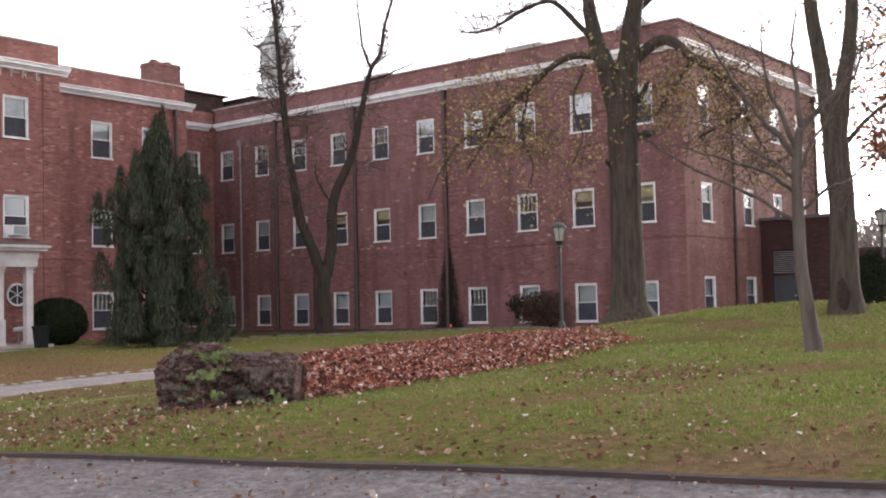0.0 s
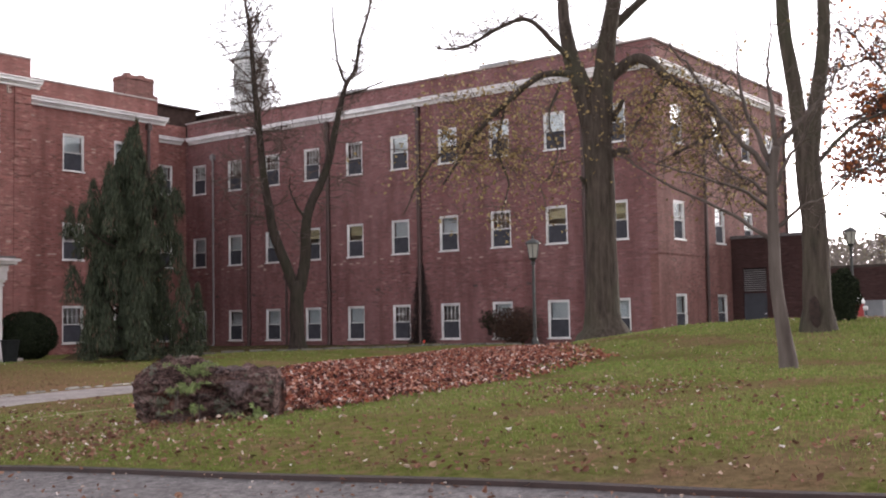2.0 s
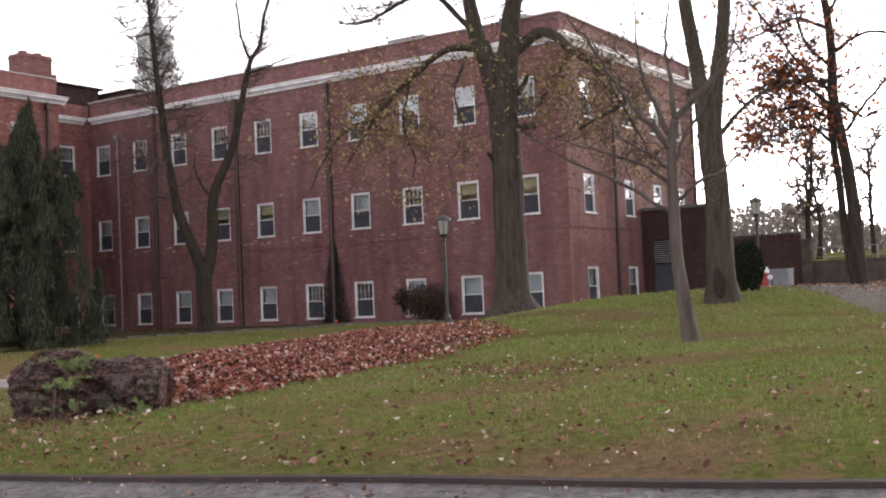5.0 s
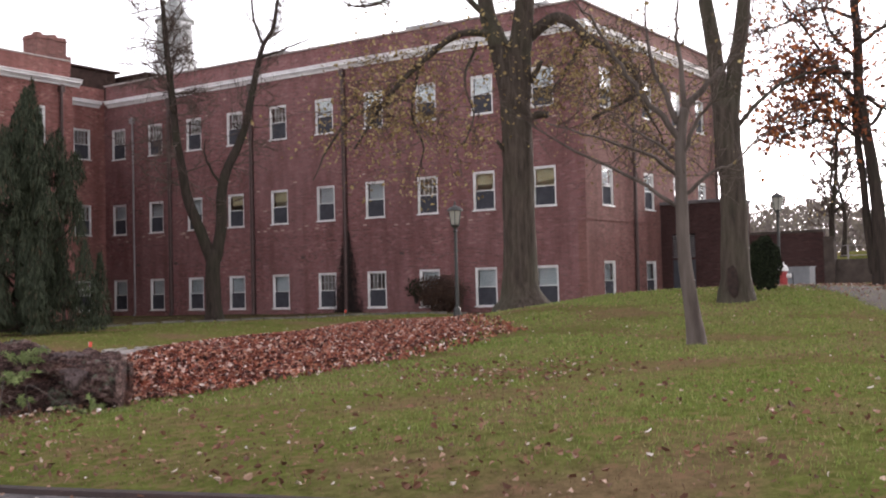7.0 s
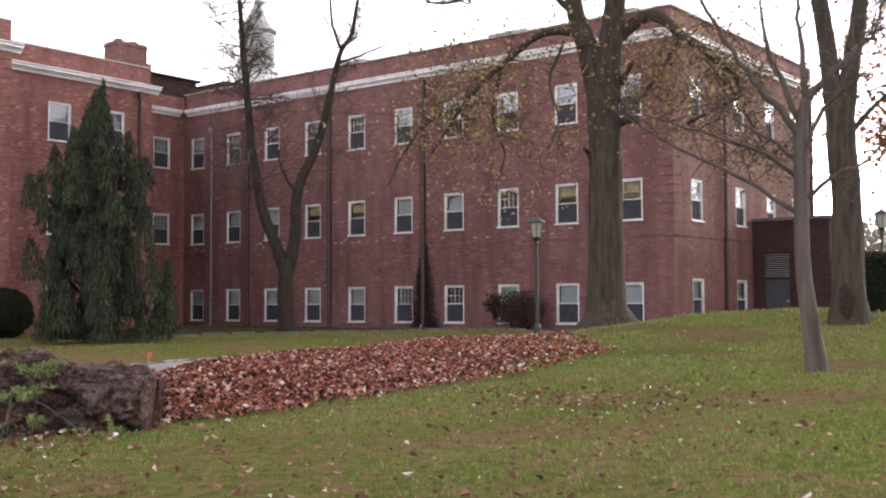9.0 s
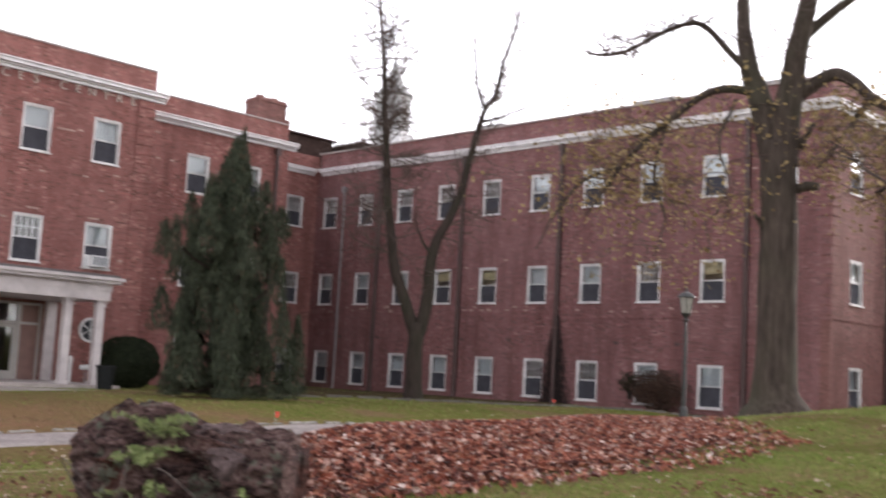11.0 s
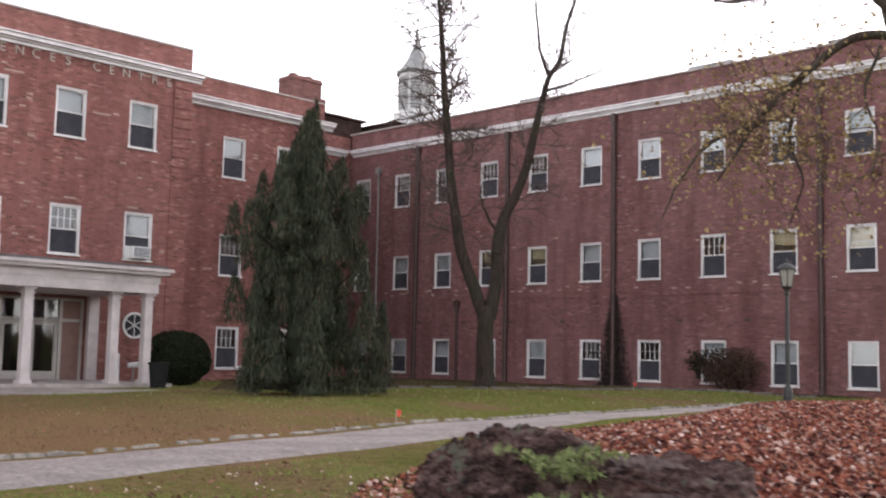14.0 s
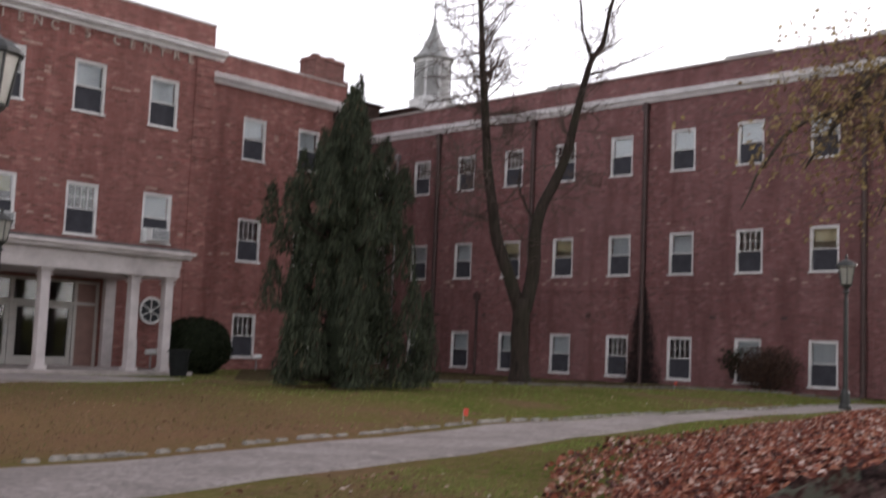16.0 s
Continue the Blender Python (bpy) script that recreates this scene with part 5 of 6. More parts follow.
# ---------------------------------------------------------------- things on the lawn
def rough_log():
    """A cut, rotting trunk section lying on the grass."""
    rng = random.Random(71)
    base = Vector((-7.68, 7.10, gz(-7.68, 7.10) + 0.01))
    ob = thing("log", base, "rotting cut log with peeling bark and hollow", "log")
    ob.rotation_euler = (0, 0, math.atan2(0.62, 1.12))
    n, k, L = 120, 110, 1.36
    m = Mesh()
    for i in range(n + 1):
        u = i / n
        x = (u - 0.5) * L
        r = 0.315 * (1.04 - 0.26 * smoothstep((u - 0.4) / 0.6)) * (1 + 0.10 * math.sin(u * 7 + 0.6))
        r *= min(1.0, 0.62 + 1.9 * u) * 0.92
        zc = 0.245 - 0.04 * smoothstep((u - 0.45) / 0.5)
        for j in range(k):
            a = 2 * math.pi * j / k
            p = Vector((x * 2.2, math.cos(a) * 1.7, math.sin(a) * 1.7))
            f = 1 + 0.24 * noise.noise(p * 1.2) + 0.22 * noise.noise(p * 2.9 + Vector((3, 1, 7))) + 0.20 * abs(noise.noise(Vector((p.x * 2.0, p.y * 6, p.z * 6)))) - 0.14 * abs(noise.noise(Vector((p.x * 3.5 + 9, p.y * 11, p.z * 11)))) + 0.10 * noise.noise(p * 11.0) + 0.06 * noise.noise(p * 21.0) - 0.03
            if abs(math.cos(a) + 0.75) < 0.5 and 0.56 < u < 0.76 and -0.75 < math.sin(a) < 0.35:
                f *= 0.72
            m.v.append((x + 0.03 * noise.noise(p * 4), r * f * math.cos(a) * 1.05, max(-0.03, zc + r * f * math.sin(a))))
    m.f = [(i * k + j, i * k + (j + 1) % k, (i + 1) * k + (j + 1) % k, (i + 1) * k + j) for i in range(n) for j in range(k)]
    m.f += [tuple(range(k))[::-1], tuple(n * k + j for j in range(k))]
    g = Nodes("rotting_bark", 0.92, spec=0.2)
    f = g.noise(9, 10, 0.85, g.scaled((1, 1, 1.5)))
    c = g.ramp(f, [(0.36, (0.006, 0.004, 0.004)), (0.45, (0.042, 0.023, 0.022)), (0.51, (0.15, 0.085, 0.075)), (0.58, (0.30, 0.20, 0.18)), (0.66, (0.52, 0.42, 0.39))])
    c = g.mix(g.ramp(g.noise(1.9, 3, 0.5, g.scaled((1, 1, 1.4))), [(0.57, (0, 0, 0)), (0.66, (0.85, 0.85, 0.85))]), c, g.ramp(f, [(0.4, (0.03, 0.008, 0.006)), (0.65, (0.20, 0.06, 0.035))]))
    lich = g.mix(0.5, g.noise(3.1, 3), g.noise(22, 5, 0.7))
    c = g.mix(g.ramp(lich, [(0.545, (0, 0, 0)), (0.59, (0.8, 0.8, 0.8))]), c, (0.22, 0.24, 0.18))
    g.colour(c)
    g.bump(f, 1.0, 0.09)
    m.link("bark", g.mat, ob, smooth=True)
    wood = bark_material("pale_bare_wood", (0.022, 0.013, 0.012), (0.165, 0.12, 0.115), None, 2.6)
    for pts, r in (([(0.0, -0.04, 0.38), (0.22, -0.12, 0.33), (0.45, -0.21, 0.24)], (0.045, 0.085, 0.10)), ([(0.42, -0.05, 0.34), (0.55, 0.0, 0.31), (0.66, 0.02, 0.26)], (0.06, 0.08, 0.09)),
                   ([(0.05, -0.1, 0.47), (0.25, -0.08, 0.44), (0.45, -0.05, 0.38)], (0.03, 0.05, 0.04))):
        q = Mesh()
        q.tube(curve(pts, 12), list(np.interp(np.linspace(0, 1, 25), [0, 0.5, 1], r)), 22)
        q.v = [tuple(Vector(v) + Vector((0.3, 1, 1)) * (0.05 * noise.noise(Vector((v[0] * 3, v[1] * 9, v[2] * 9))) + 0.03 * noise.noise(Vector(v) * 24))) for v in q.v]
        q.link("bare_wood", wood, ob, "pale bare knotted wood", smooth=True)
    return ob, base


log, LOGB = rough_log()


def sprig(x, y, z, count, size, seed, label, rise=0.25):
    """A green weed or broken pine sprig: thin stems with needles."""
    rng = random.Random(seed)
    ob = thing("green_sprig", (x, y, z), label, "plant", "green sprigs round the log", "stuff")
    st, m = Mesh(), Mesh()
    for _ in range(count):
        e = Vector((rng.gauss(0, size), rng.gauss(0, size), rng.uniform(0.2, 1) * rise))
        pts = [Vector((0, 0, 0)), e * 0.5 + Vector((0, 0, 0.05)), e]
        st.tube(pts, [0.005, 0.004, 0.002], 3)
        for _ in range(55):
            k = rng.uniform(0.25, 1)
            p = e * k + Vector((0, 0, 0.05 * (1 - abs(2 * k - 1))))
            w = Vector((rng.gauss(0, 1), rng.gauss(0, 1), rng.gauss(0.3, 1))).normalized() * rng.uniform(0.02, 0.05)
            s = w.orthogonal().normalized() * 0.005
            i = len(m.v)
            m.v += [tuple(p - s), tuple(p + s), tuple(p + w)]
            m.f.append((i, i + 1, i + 2))
    st.link("stem", TWIG, ob)
    m.link("needle_tuft", SPRIG, ob)


SPRIG = per_island("sprig_green", [(0, (0.11, 0.14, 0.05)), (0.6, (0.20, 0.25, 0.09)), (1, (0.33, 0.37, 0.16))])
for i, (x, y, z, c, s, r) in enumerate(((-7.60, 6.82, 1.40, 14, 0.10, 0.14), (-7.56, 6.74, 1.24, 14, 0.10, 0.12), (-7.45, 6.70, 1.06, 7, 0.09, 0.10), (-6.85, 6.95, 0.97, 9, 0.13, 0.2))):
    sprig(x, y, z, c, s, 80 + i, "fresh green sprig lying on the log" if z > 1 else "green weed tuft growing beside the log", r)
rng = random.Random(90)
for i in range(3):
    st = Mesh()
    a = Vector((-7.9 + 0.25 * i, 6.55 + 0.1 * i, gz(-7.5, 6.6) + 0.05))
    pts = curve([a, a + Vector((rng.uniform(-.1, .3), rng.uniform(-.15, 0), rng.uniform(0.1, 0.3))), a + Vector((rng.uniform(0.2, 0.6), rng.uniform(-0.3, 0.0), rng.uniform(-0.02, 0.15)))], 5)
    pts = [p - a for p in pts]
    st.tube(pts, list(np.linspace(0.006, 0.002, len(pts))), 5)
    o = st.link("fallen_stick", BARK_THIN)
    o.location = a
    tagged(o, "bare grey bent stick leaning at the log", "stick", "sticks by the log")

# leaf pile
PILE = [(-8.2, 8.6, 0.9), (-9.15, 9.9, 1.75), (-10.05, 12.2, 2.4), (-10.7, 14.4, 2.7), (-11.6, 16.4, 2.2), (-12.6, 18.6, 1.5), (-13.4, 20.6, 0.9)]


def pile_height(x, y):
    best = 0.0
    for (ax, ay, aw), (bx, by, bw) in zip(PILE, PILE[1:]):
        dx, dy = bx - ax, by - ay
        t = min(1, max(0, ((x - ax) * dx + (y - ay) * dy) / (dx * dx + dy * dy)))
        w = aw + (bw - aw) * t
        d = math.hypot(x - ax - dx * t, y - ay - dy * t) / w
        d += 0.16 * noise.noise(Vector((x * 0.9, y * 0.9, 3)))
        best = max(best, (0.36 - 0.021 * max(0.0, min(12.0, y - 8.5))) * min(1, w / 1.5) * (1 - smoothstep(max(0.0, d))))
    return best


pile = thing("leaf_pile", (-10.5, 13.5, gz(-10.5, 13.5)), "long raked heap of red-brown fallen leaves", "leaf pile", kind="stuff")
m, o = Mesh(), pile.location
xs, ys = list(np.arange(-16, -5.5, 0.22)), list(np.arange(7, 25, 0.22))
for y in ys:
    for x in xs:
        hgt = pile_height(x, y)
        m.v.append((x - o.x, y - o.y, gz(x, y) - o.z + (hgt + 0.05 * noise.noise(Vector((x * 3, y * 3, 0))) * (hgt > 0.03) - (0.06 if hgt < 0.03 else 0.0))))
w = len(xs)
m.f = [(j * w + i, j * w + i + 1, (j + 1) * w + i + 1, (j + 1) * w + i) for j in range(len(ys) - 1) for i in range(w - 1)]
m.link("mound", plain("leaf_mould", (0.07, 0.027, 0.02), 0.9, 0.5, 14, bump=0.5), pile, smooth=True)
rng = random.Random(101)
m, n = Mesh(), 0
while n < 85000:
    y = 7.3 + 17.0 * rng.random() ** 1.35
    x = rng.uniform(-15.5, -6.0)
    hgt = pile_height(x, y)
    if hgt < 0.012 and rng.random() > 0.12:
        continue
    if hgt <= 0.0 and (pile_height(x - 0.4, y) + pile_height(x + 0.4, y) + pile_height(x, y + 0.4)) <= 0:
        continue
    n += 1
    leaf(m, rng, (x - o.x, y - o.y, gz(x, y) - o.z + hgt + 0.03 + rng.uniform(0, 0.035)), rng.uniform(0.026, 0.072), 0.3)
m.link("leaf_heap", PILE_LEAF, pile)

# loose leaves and grass on the lawn
rng = random.Random(111)


def on_walk(x, y):
    for (ax, ay), (bx, by), w in zip(WALK_C, WALK_C[1:], WALK_W[1:]):
        dx, dy = bx - ax, by - ay
        t = min(1, max(0, ((x - ax) * dx + (y - ay) * dy) / (dx * dx + dy * dy)))
        if math.hypot(x - ax - dx * t, y - ay - dy * t) < w / 2 + 0.05:
            return True
    return False


m = Mesh()
for i in range(30000):
    y = 4.2 + 33 * rng.random() ** 1.9
    x = rng.uniform(-24, 3) if y > 9 else rng.uniform(-15, 3)
    g = noise.noise(Vector((x * 0.45, y * 0.45, 9)))
    if rng.random() > 0.45 + 1.1 * g:
        continue
    if on_walk(x, y) or (x < -13 and rng.random() < 0.75):
        continue
    road = y < kerb_y(x) + 0.05
    z = road_z(x, y) if road else gz(x, y)
    if road and rng.random() > 0.35:
        continue
    leaf(m, rng, (x, y, z + (0.012 if road else 0.035) + rng.uniform(0, 0.02)), rng.uniform(0.012, 0.032) if rng.random() < 0.8 else rng.uniform(0.03, 0.06), 0.6)
for cx, cy, sp, cnt in ((-4.8, 9.7, 0.6, 260), (-5.0, 10.4, 0.8, 160), (-3.0, 5.4, 1.0, 200), (-6.5, 5.6, 1.3, 260), (-0.6, 6.0, 1.4, 260), (-4.9, 27.5, 1.6, 700), (-3.4, 26.0, 1.6, 500), (-8.5, 6.0, 1.3, 160), (-1.2, 7.5, 1.0, 120), (-6.8, 5.2, 1.4, 500), (-8.6, 5.3, 1.2, 400), (-6.6, 44.5, 1.5, 1500), (-4.5, 42.0, 1.8, 900), (-5.6, 29.5, 1.5, 500), (-3.6, 23.0, 1.3, 300), (-7.2, 31.0, 1.5, 300)):
    for _ in range(cnt):
        x, y = rng.gauss(cx, sp), rng.gauss(cy, sp * 0.7)
        if y > kerb_y(x) + 0.05:
            leaf(m, rng, (x, y, gz(x, y) + 0.03 + rng.uniform(0, 0.02)), rng.uniform(0.018, 0.06) * (1 + 0.05 * max(0.0, cy - 20)), 0.6)
tagged(m.link("fallen_leaves", LAWN_LEAF), "scattered dry fallen leaves on the lawn", "leaves", kind="stuff")


def grass(name, count, area, power, hgt, wid, mat, seed, keep, label):
    rng = random.Random(seed)
    m = Mesh()
    x0, x1, y0, y1 = area
    for _ in range(count):
        y = y0 + (y1 - y0) * rng.random() ** power
        x = rng.uniform(x0, x1)
        if y < kerb_y(x) + 0.07 or not keep(x, y, rng) or on_walk(x, y):
            continue
        z = gz(x, y)
        h = hgt * rng.uniform(0.5, 1.3) * (1 + 0.02 * y)
        a = rng.uniform(0, 6.283)
        w = wid * (1 + 0.05 * y)
        lx, ly = rng.gauss(0, 0.5) * h, rng.gauss(0, 0.5) * h
        i = len(m.v)
        m.v += [(x - w * math.cos(a), y - w * math.sin(a), z - 0.01), (x + w * math.cos(a), y + w * math.sin(a), z - 0.01), (x + lx, y + ly, z + h)]
        m.f.append((i, i + 1, i + 2))
    tagged(m.link(name, mat), label, "grass", kind="stuff")


def green_here(x, y, r):
    return noise.noise(Vector((x * 0.35, y * 0.5, 2))) + 0.25 * noise.noise(Vector((x * 1.5, y * 1.5, 5))) > -0.33 + (0.30 if x < -9 and y < 14 else 0) + 0.5 * math.exp(-0.5 * ((x + 6.5) ** 2 / 9 + (y - 5.4) ** 2 / 0.6)) + 0.5 * math.exp(-0.5 * ((x + 0.5) ** 2 / 3 + (y - 5.6) ** 2 / 0.5)) + 0.2 * r.random() and pile_height(x, y) < 0.05


def dry_here(x, y, r):
    return not green_here(x, y, r) and pile_height(x, y) < 0.05


grass("grass", 230000, (-14, 5, 4.2, 22), 1.6, 0.021, 0.0042, GRASS, 121, green_here, "short green lawn grass")
grass("dry_grass", 110000, (-15, 5, 4.2, 22), 1.6, 0.02, 0.0045, DRY_GRASS, 122, dry_here, "worn yellow-brown lawn grass")
grass("far_dry_grass", 40000, (-34, -14, 5, 18), 1.0, 0.03, 0.007, DRY_GRASS, 124, dry_here, "brownish worn grass beyond the walkway")
# green blades thinned past x -15 to darken the lawn shaded by the building
grass("far_grass", 90000, (-40, 2, 12, 37), 1.0, 0.03, 0.007, GRASS, 123, lambda x, y, r: green_here(x, y, r) and (x > -15 or r.random() < 0.25), "green lawn grass farther off")

# kerbstones along the far side of the walkway
rng = random.Random(131)
ks = thing("stone_edging", (-14, 10, gz(-14, 10)), "row of rough white stones edging the walkway", "edging", kind="structure")
line = []
for (ax, ay), (bx, by), wa, wb in zip(WALK_C, WALK_C[1:], WALK_W, WALK_W[1:]):
    dx, dy = bx - ax, by - ay
    l = math.hypot(dx, dy)
    for i in range(10):
        t = i / 10
        wd = wa + (wb - wa) * t
        line.append(Vector((ax + dx * t - dy / l * (wd / 2 + 0.06), ay + dy * t + dx / l * (wd / 2 + 0.06))))
acc, pos, stones = 0.0, 0, []
stone_meshes = []
for v in range(4):
    q = Mesh()
    L = (0.24, 0.15, 0.32, 0.20)[v]
    ring = [(-L / 2, -0.045), (L / 2 - 0.02, -0.05), (L / 2, -0.01), (L / 2 - 0.03, 0.045), (-L / 2 + 0.03, 0.05), (-L / 2 - 0.01, 0.01)]
    q.prism([(x, y) for x, y in ring], -0.08, 0.015)
    q.prism([(x * 0.88, y * 0.75) for x, y in ring], 0.015, 0.03)
    me = bpy.data.meshes.new("kerbstone")
    me.from_pydata(q.v, [], q.f)
    me.materials.append(KSTONE)
    stone_meshes.append((me, L))
q = Mesh()
q.box(-0.36, -0.05, -0.06, 0.36, 0.05, 0.06, 0.015)
EDGE_MESH = bpy.data.meshes.new("edging_stone")
EDGE_MESH.from_pydata(q.v, [], q.f)
EDGE_MESH.materials.append(EDGE_STONE)
for a, b in zip(line, line[1:]):
    d = (b - a).length
    while acc < d:
        v = rng.randrange(4)
        p = a + (b - a) * (acc / d)
        s = new("kerbstone", stone_meshes[v][0])
        s.parent = ks
        s.location = (p.x - ks.location.x, p.y - ks.location.y, gz(p.x, p.y) - ks.location.z + rng.uniform(-0.01, 0.015))
        s.rotation_euler = (rng.uniform(-.08, .08), rng.uniform(-.06, .06), math.atan2(b.y - a.y, b.x - a.x) + rng.uniform(-.12, .12))
        acc += stone_meshes[v][1] + rng.choice((rng.uniform(0.01, 0.05), rng.uniform(0.02, 0.09), rng.uniform(0.1, 0.3)))
    acc -= d

# leaf-strewn bed between the lawn and the front, and its edging
BED = [(-29.0, 19.5), (-26.9, 23.0), (-25.2, 26.2), (-23.6, 29.8), (-22.0, 33.4), (-20.6, 36.6)]
m, nb = Mesh(), 24
for i in range(nb + 1):
    u = i / nb * (len(BED) - 1)
    k = min(len(BED) - 2, int(u))
    ex, ey = [BED[k][j] + (BED[k + 1][j] - BED[k][j]) * (u - k) for j in (0, 1)]
    fx, fy = -46.2 + 26.0 * i / nb, 38.98
    if fx < QX + 0.2:
        fx, fy = QX + 0.1 - 6.4 * max(0, 1 - i / nb * 4), 32.2 + 6.7 * min(1, i / nb * 4)
    for j in range(13):
        t = j / 12
        x, y = ex + (fx - ex) * t, ey + (fy - ey) * t
        m.v.append((x, y, gz(x, y) + (0.03 if j else -0.03)))
m.f = [(i * 13 + j, i * 13 + j + 1, (i + 1) * 13 + j + 1, (i + 1) * 13 + j) for i in range(nb) for j in range(12)]
bedm = Nodes("leafy_soil", 1.0, spec=0.0)
bedm.colour(bedm.mix(bedm.ramp(bedm.noise(1.2, 5, 0.7), [(0.4, (0, 0, 0)), (0.62, (1, 1, 1))]), (0.062, 0.044, 0.028), bedm.ramp(bedm.noise(7, 4), [(0.3, (0.035, 0.045, 0.014)), (0.7, (0.10, 0.07, 0.045))])))
bedm.bump(bedm.noise(14, 4), 0.6, 0.03)
tagged(m.link("planting_bed", bedm.mat), "bare leaf-strewn bed along the brick front", "bed", kind="structure")
ed = thing("bed_edging", (-25, 27, gz(-25, 27)), "row of low pale stones edging the bed", "edging", kind="structure")
for (ax, ay), (bx, by) in zip(BED, BED[1:]):
    L = math.hypot(bx - ax, by - ay)
    n = int(L / 0.75)
    for i in range(n):
        x, y = ax + (bx - ax) * (i + 0.5) / n, ay + (by - ay) * (i + 0.5) / n
        q = new("edging_stone", EDGE_MESH)
        q.parent = ed
        q.location = (x + 25, y - 27, gz(x, y) - ed.location.z)
        q.rotation_euler = (0, rng.uniform(-0.03, 0.03), math.atan2(by - ay, bx - ax) + rng.uniform(-0.04, 0.04))


# ---------------------------------------------------------------- lamps and small things
def lamp_post(x, y, z):
    ob = thing("street_lamp", (x, y, z), "dark bronze lamp post with a tapered glass lantern", "street lamp", "lamp posts on the grounds")
    q = Mesh()
    q.lathe(0, 0, [(0.15, -0.1), (0.15, 0.10), (0.12, 0.14), (0.11, 0.40), (0.085, 0.46), (0.07, 0.5)], 12)
    q.link("base", BRONZE, ob)
    q = Mesh()
    q.lathe(0, 0, [(0.058, 0.5), (0.055, 1.5), (0.045, 2.78)], 12)
    q.link("pole", BRONZE, ob)
    q = Mesh()
    q.lathe(0, 0, [(0.05, 2.74), (0.085, 2.78), (0.05, 2.83), (0.06, 2.87), (0.12, 2.93), (0.13, 2.96)], 12)
    q.link("collar", BRONZE, ob)
    for k in range(6):
        a, b = [math.pi * (2 * (k + s)) / 6 for s in (0, 1)]
        g = Mesh()
        c = [(math.cos(t), math.sin(t)) for t in (a, b)]
        g.quad(*[(r * cx, r * cy, zz) for r, zz, (cx, cy) in ((0.125, 2.97, c[0]), (0.125, 2.97, c[1]), (0.20, 3.38, c[1]), (0.20, 3.38, c[0]))])
        g.link("glass_panel", FROST, ob)
        f = Mesh()
        f.tube([(0.13 * c[0][0], 0.13 * c[0][1], 2.95), (0.206 * c[0][0], 0.206 * c[0][1], 3.39)], [0.013, 0.013], 5)
        f.link("frame_bar", BRONZE, ob)
    q = Mesh()
    q.lathe(0, 0, [(0.20, 3.38), (0.245, 3.385), (0.24, 3.42), (0.15, 3.50), (0.05, 3.54), (0.025, 3.58), (0.035, 3.62), (0.01, 3.68)], 12)
    q.link("cap", BRONZE, ob)


for x, y in ((-17.7, 28.8), (-11.11, 39.1), (-15.75, 7.45), (-29.5, 13.7)):
    lamp_post(x, y, gz(x, y))

bn = thing("litter_bin", (-32.5, 20.2, gz(-32.5, 20.2)), "black plastic litter bin beside the portico", "bin")
q = Mesh()
q.lathe(0, 0, [(0.22, 0.0), (0.25, 0.3), (0.28, 0.66)], 14)
q.link("body", BLACK, bn)
q = Mesh()
q.lathe(0, 0, [(0.28, 0.66), (0.31, 0.67), (0.31, 0.72), (0.27, 0.73)], 14)
q.link("rim", BLACK, bn)


def floodlight(x, y, z, label):
    ob = thing("floodlight", (x, y, gz(x, y)), label, "floodlight", "ground floodlights")
    h = z - gz(x, y)
    q = Mesh()
    q.lathe(0, 0, [(0.03, -0.1), (0.03, h - 0.1)], 8)
    q.link("stake", PIPE_GREY, ob)
    q = Mesh()
    q.tube([(-0.02, -0.16, h), (0, 0.0, h + 0.01), (0.02, 0.17, h + 0.02)], [0.07, 0.085, 0.09], 10)
    q.f.append(tuple(range(9, -1, -1)))
    q.link("housing", AC_WHITE, ob, "white cylindrical housing")


floodlight(-35.1, 20.9, 1.42, "white floodlight standing by the portico column")
floodlight(-38.6, 27.3, 1.3, "small white floodlight in front of the wing")
q = Mesh()
q.lathe(0, 0, [(0.06, 0), (0.06, 0.82), (0.045, 0.86)], 10)
tagged(q.link("bollard", WHITE), "thin white bollard inside the portico", "bollard").location = (-35.2, 20.42, 0.92)


def air_conditioner(x, y, z):
    ob = thing("air_conditioner", (x, y, z), "white window air conditioner on the sill", "air conditioner", "window air conditioners")
    q = Mesh()
    q.box(-0.25, 0.02, 0, 0.30, 0.68, 0.38, 0.015)
    q.link("case", AC_WHITE, ob)
    q = Mesh()
    q.box(0.301, 0.07, 0.04, 0.312, 0.63, 0.34)
    gr = q.link("grille", AC_GREY, ob)
    for i in range(7):
        q = Mesh()
        q.box(0.313, 0.08, 0.06 + 0.04 * i, 0.32, 0.62, 0.07 + 0.04 * i)
        q.link("slat", AC_WHITE, gr)
    q = Mesh()
    q.box(0.0, -0.12, 0, 0.03, 0.018, 0.40)
    q.link("filler_panel", AC_WHITE, ob)


air_conditioner(PX + 0.02, 21.46 + 0.16, 4.86)
air_conditioner(PX + 0.02, 16.34 + 0.27, 4.84)

sg = thing("sign_lettering", (PX + 0.02, 17.0, 10.80), "raised pale stone letters on the brick frieze", "sign")


def lettering(text, y0, pitch):
    for i, ch in enumerate(text):
        cu = bpy.data.curves.new("letter", "FONT")
        cu.body, cu.size, cu.extrude, cu.align_x = ch, 0.40, 0.018, "CENTER"
        cu.materials.append(LETTER)
        o = new("letter", cu)
        o.parent = sg
        o.matrix_basis = Matrix.Translation((0.0, y0 + pitch * i - 17.0, 0.0)) @ Matrix(((0, 0, 1, 0), (1, 0, 0, 0), (0, 1, 0, 0), (0, 0, 0, 1)))


lettering("CENTRE", 20.2, 0.53)
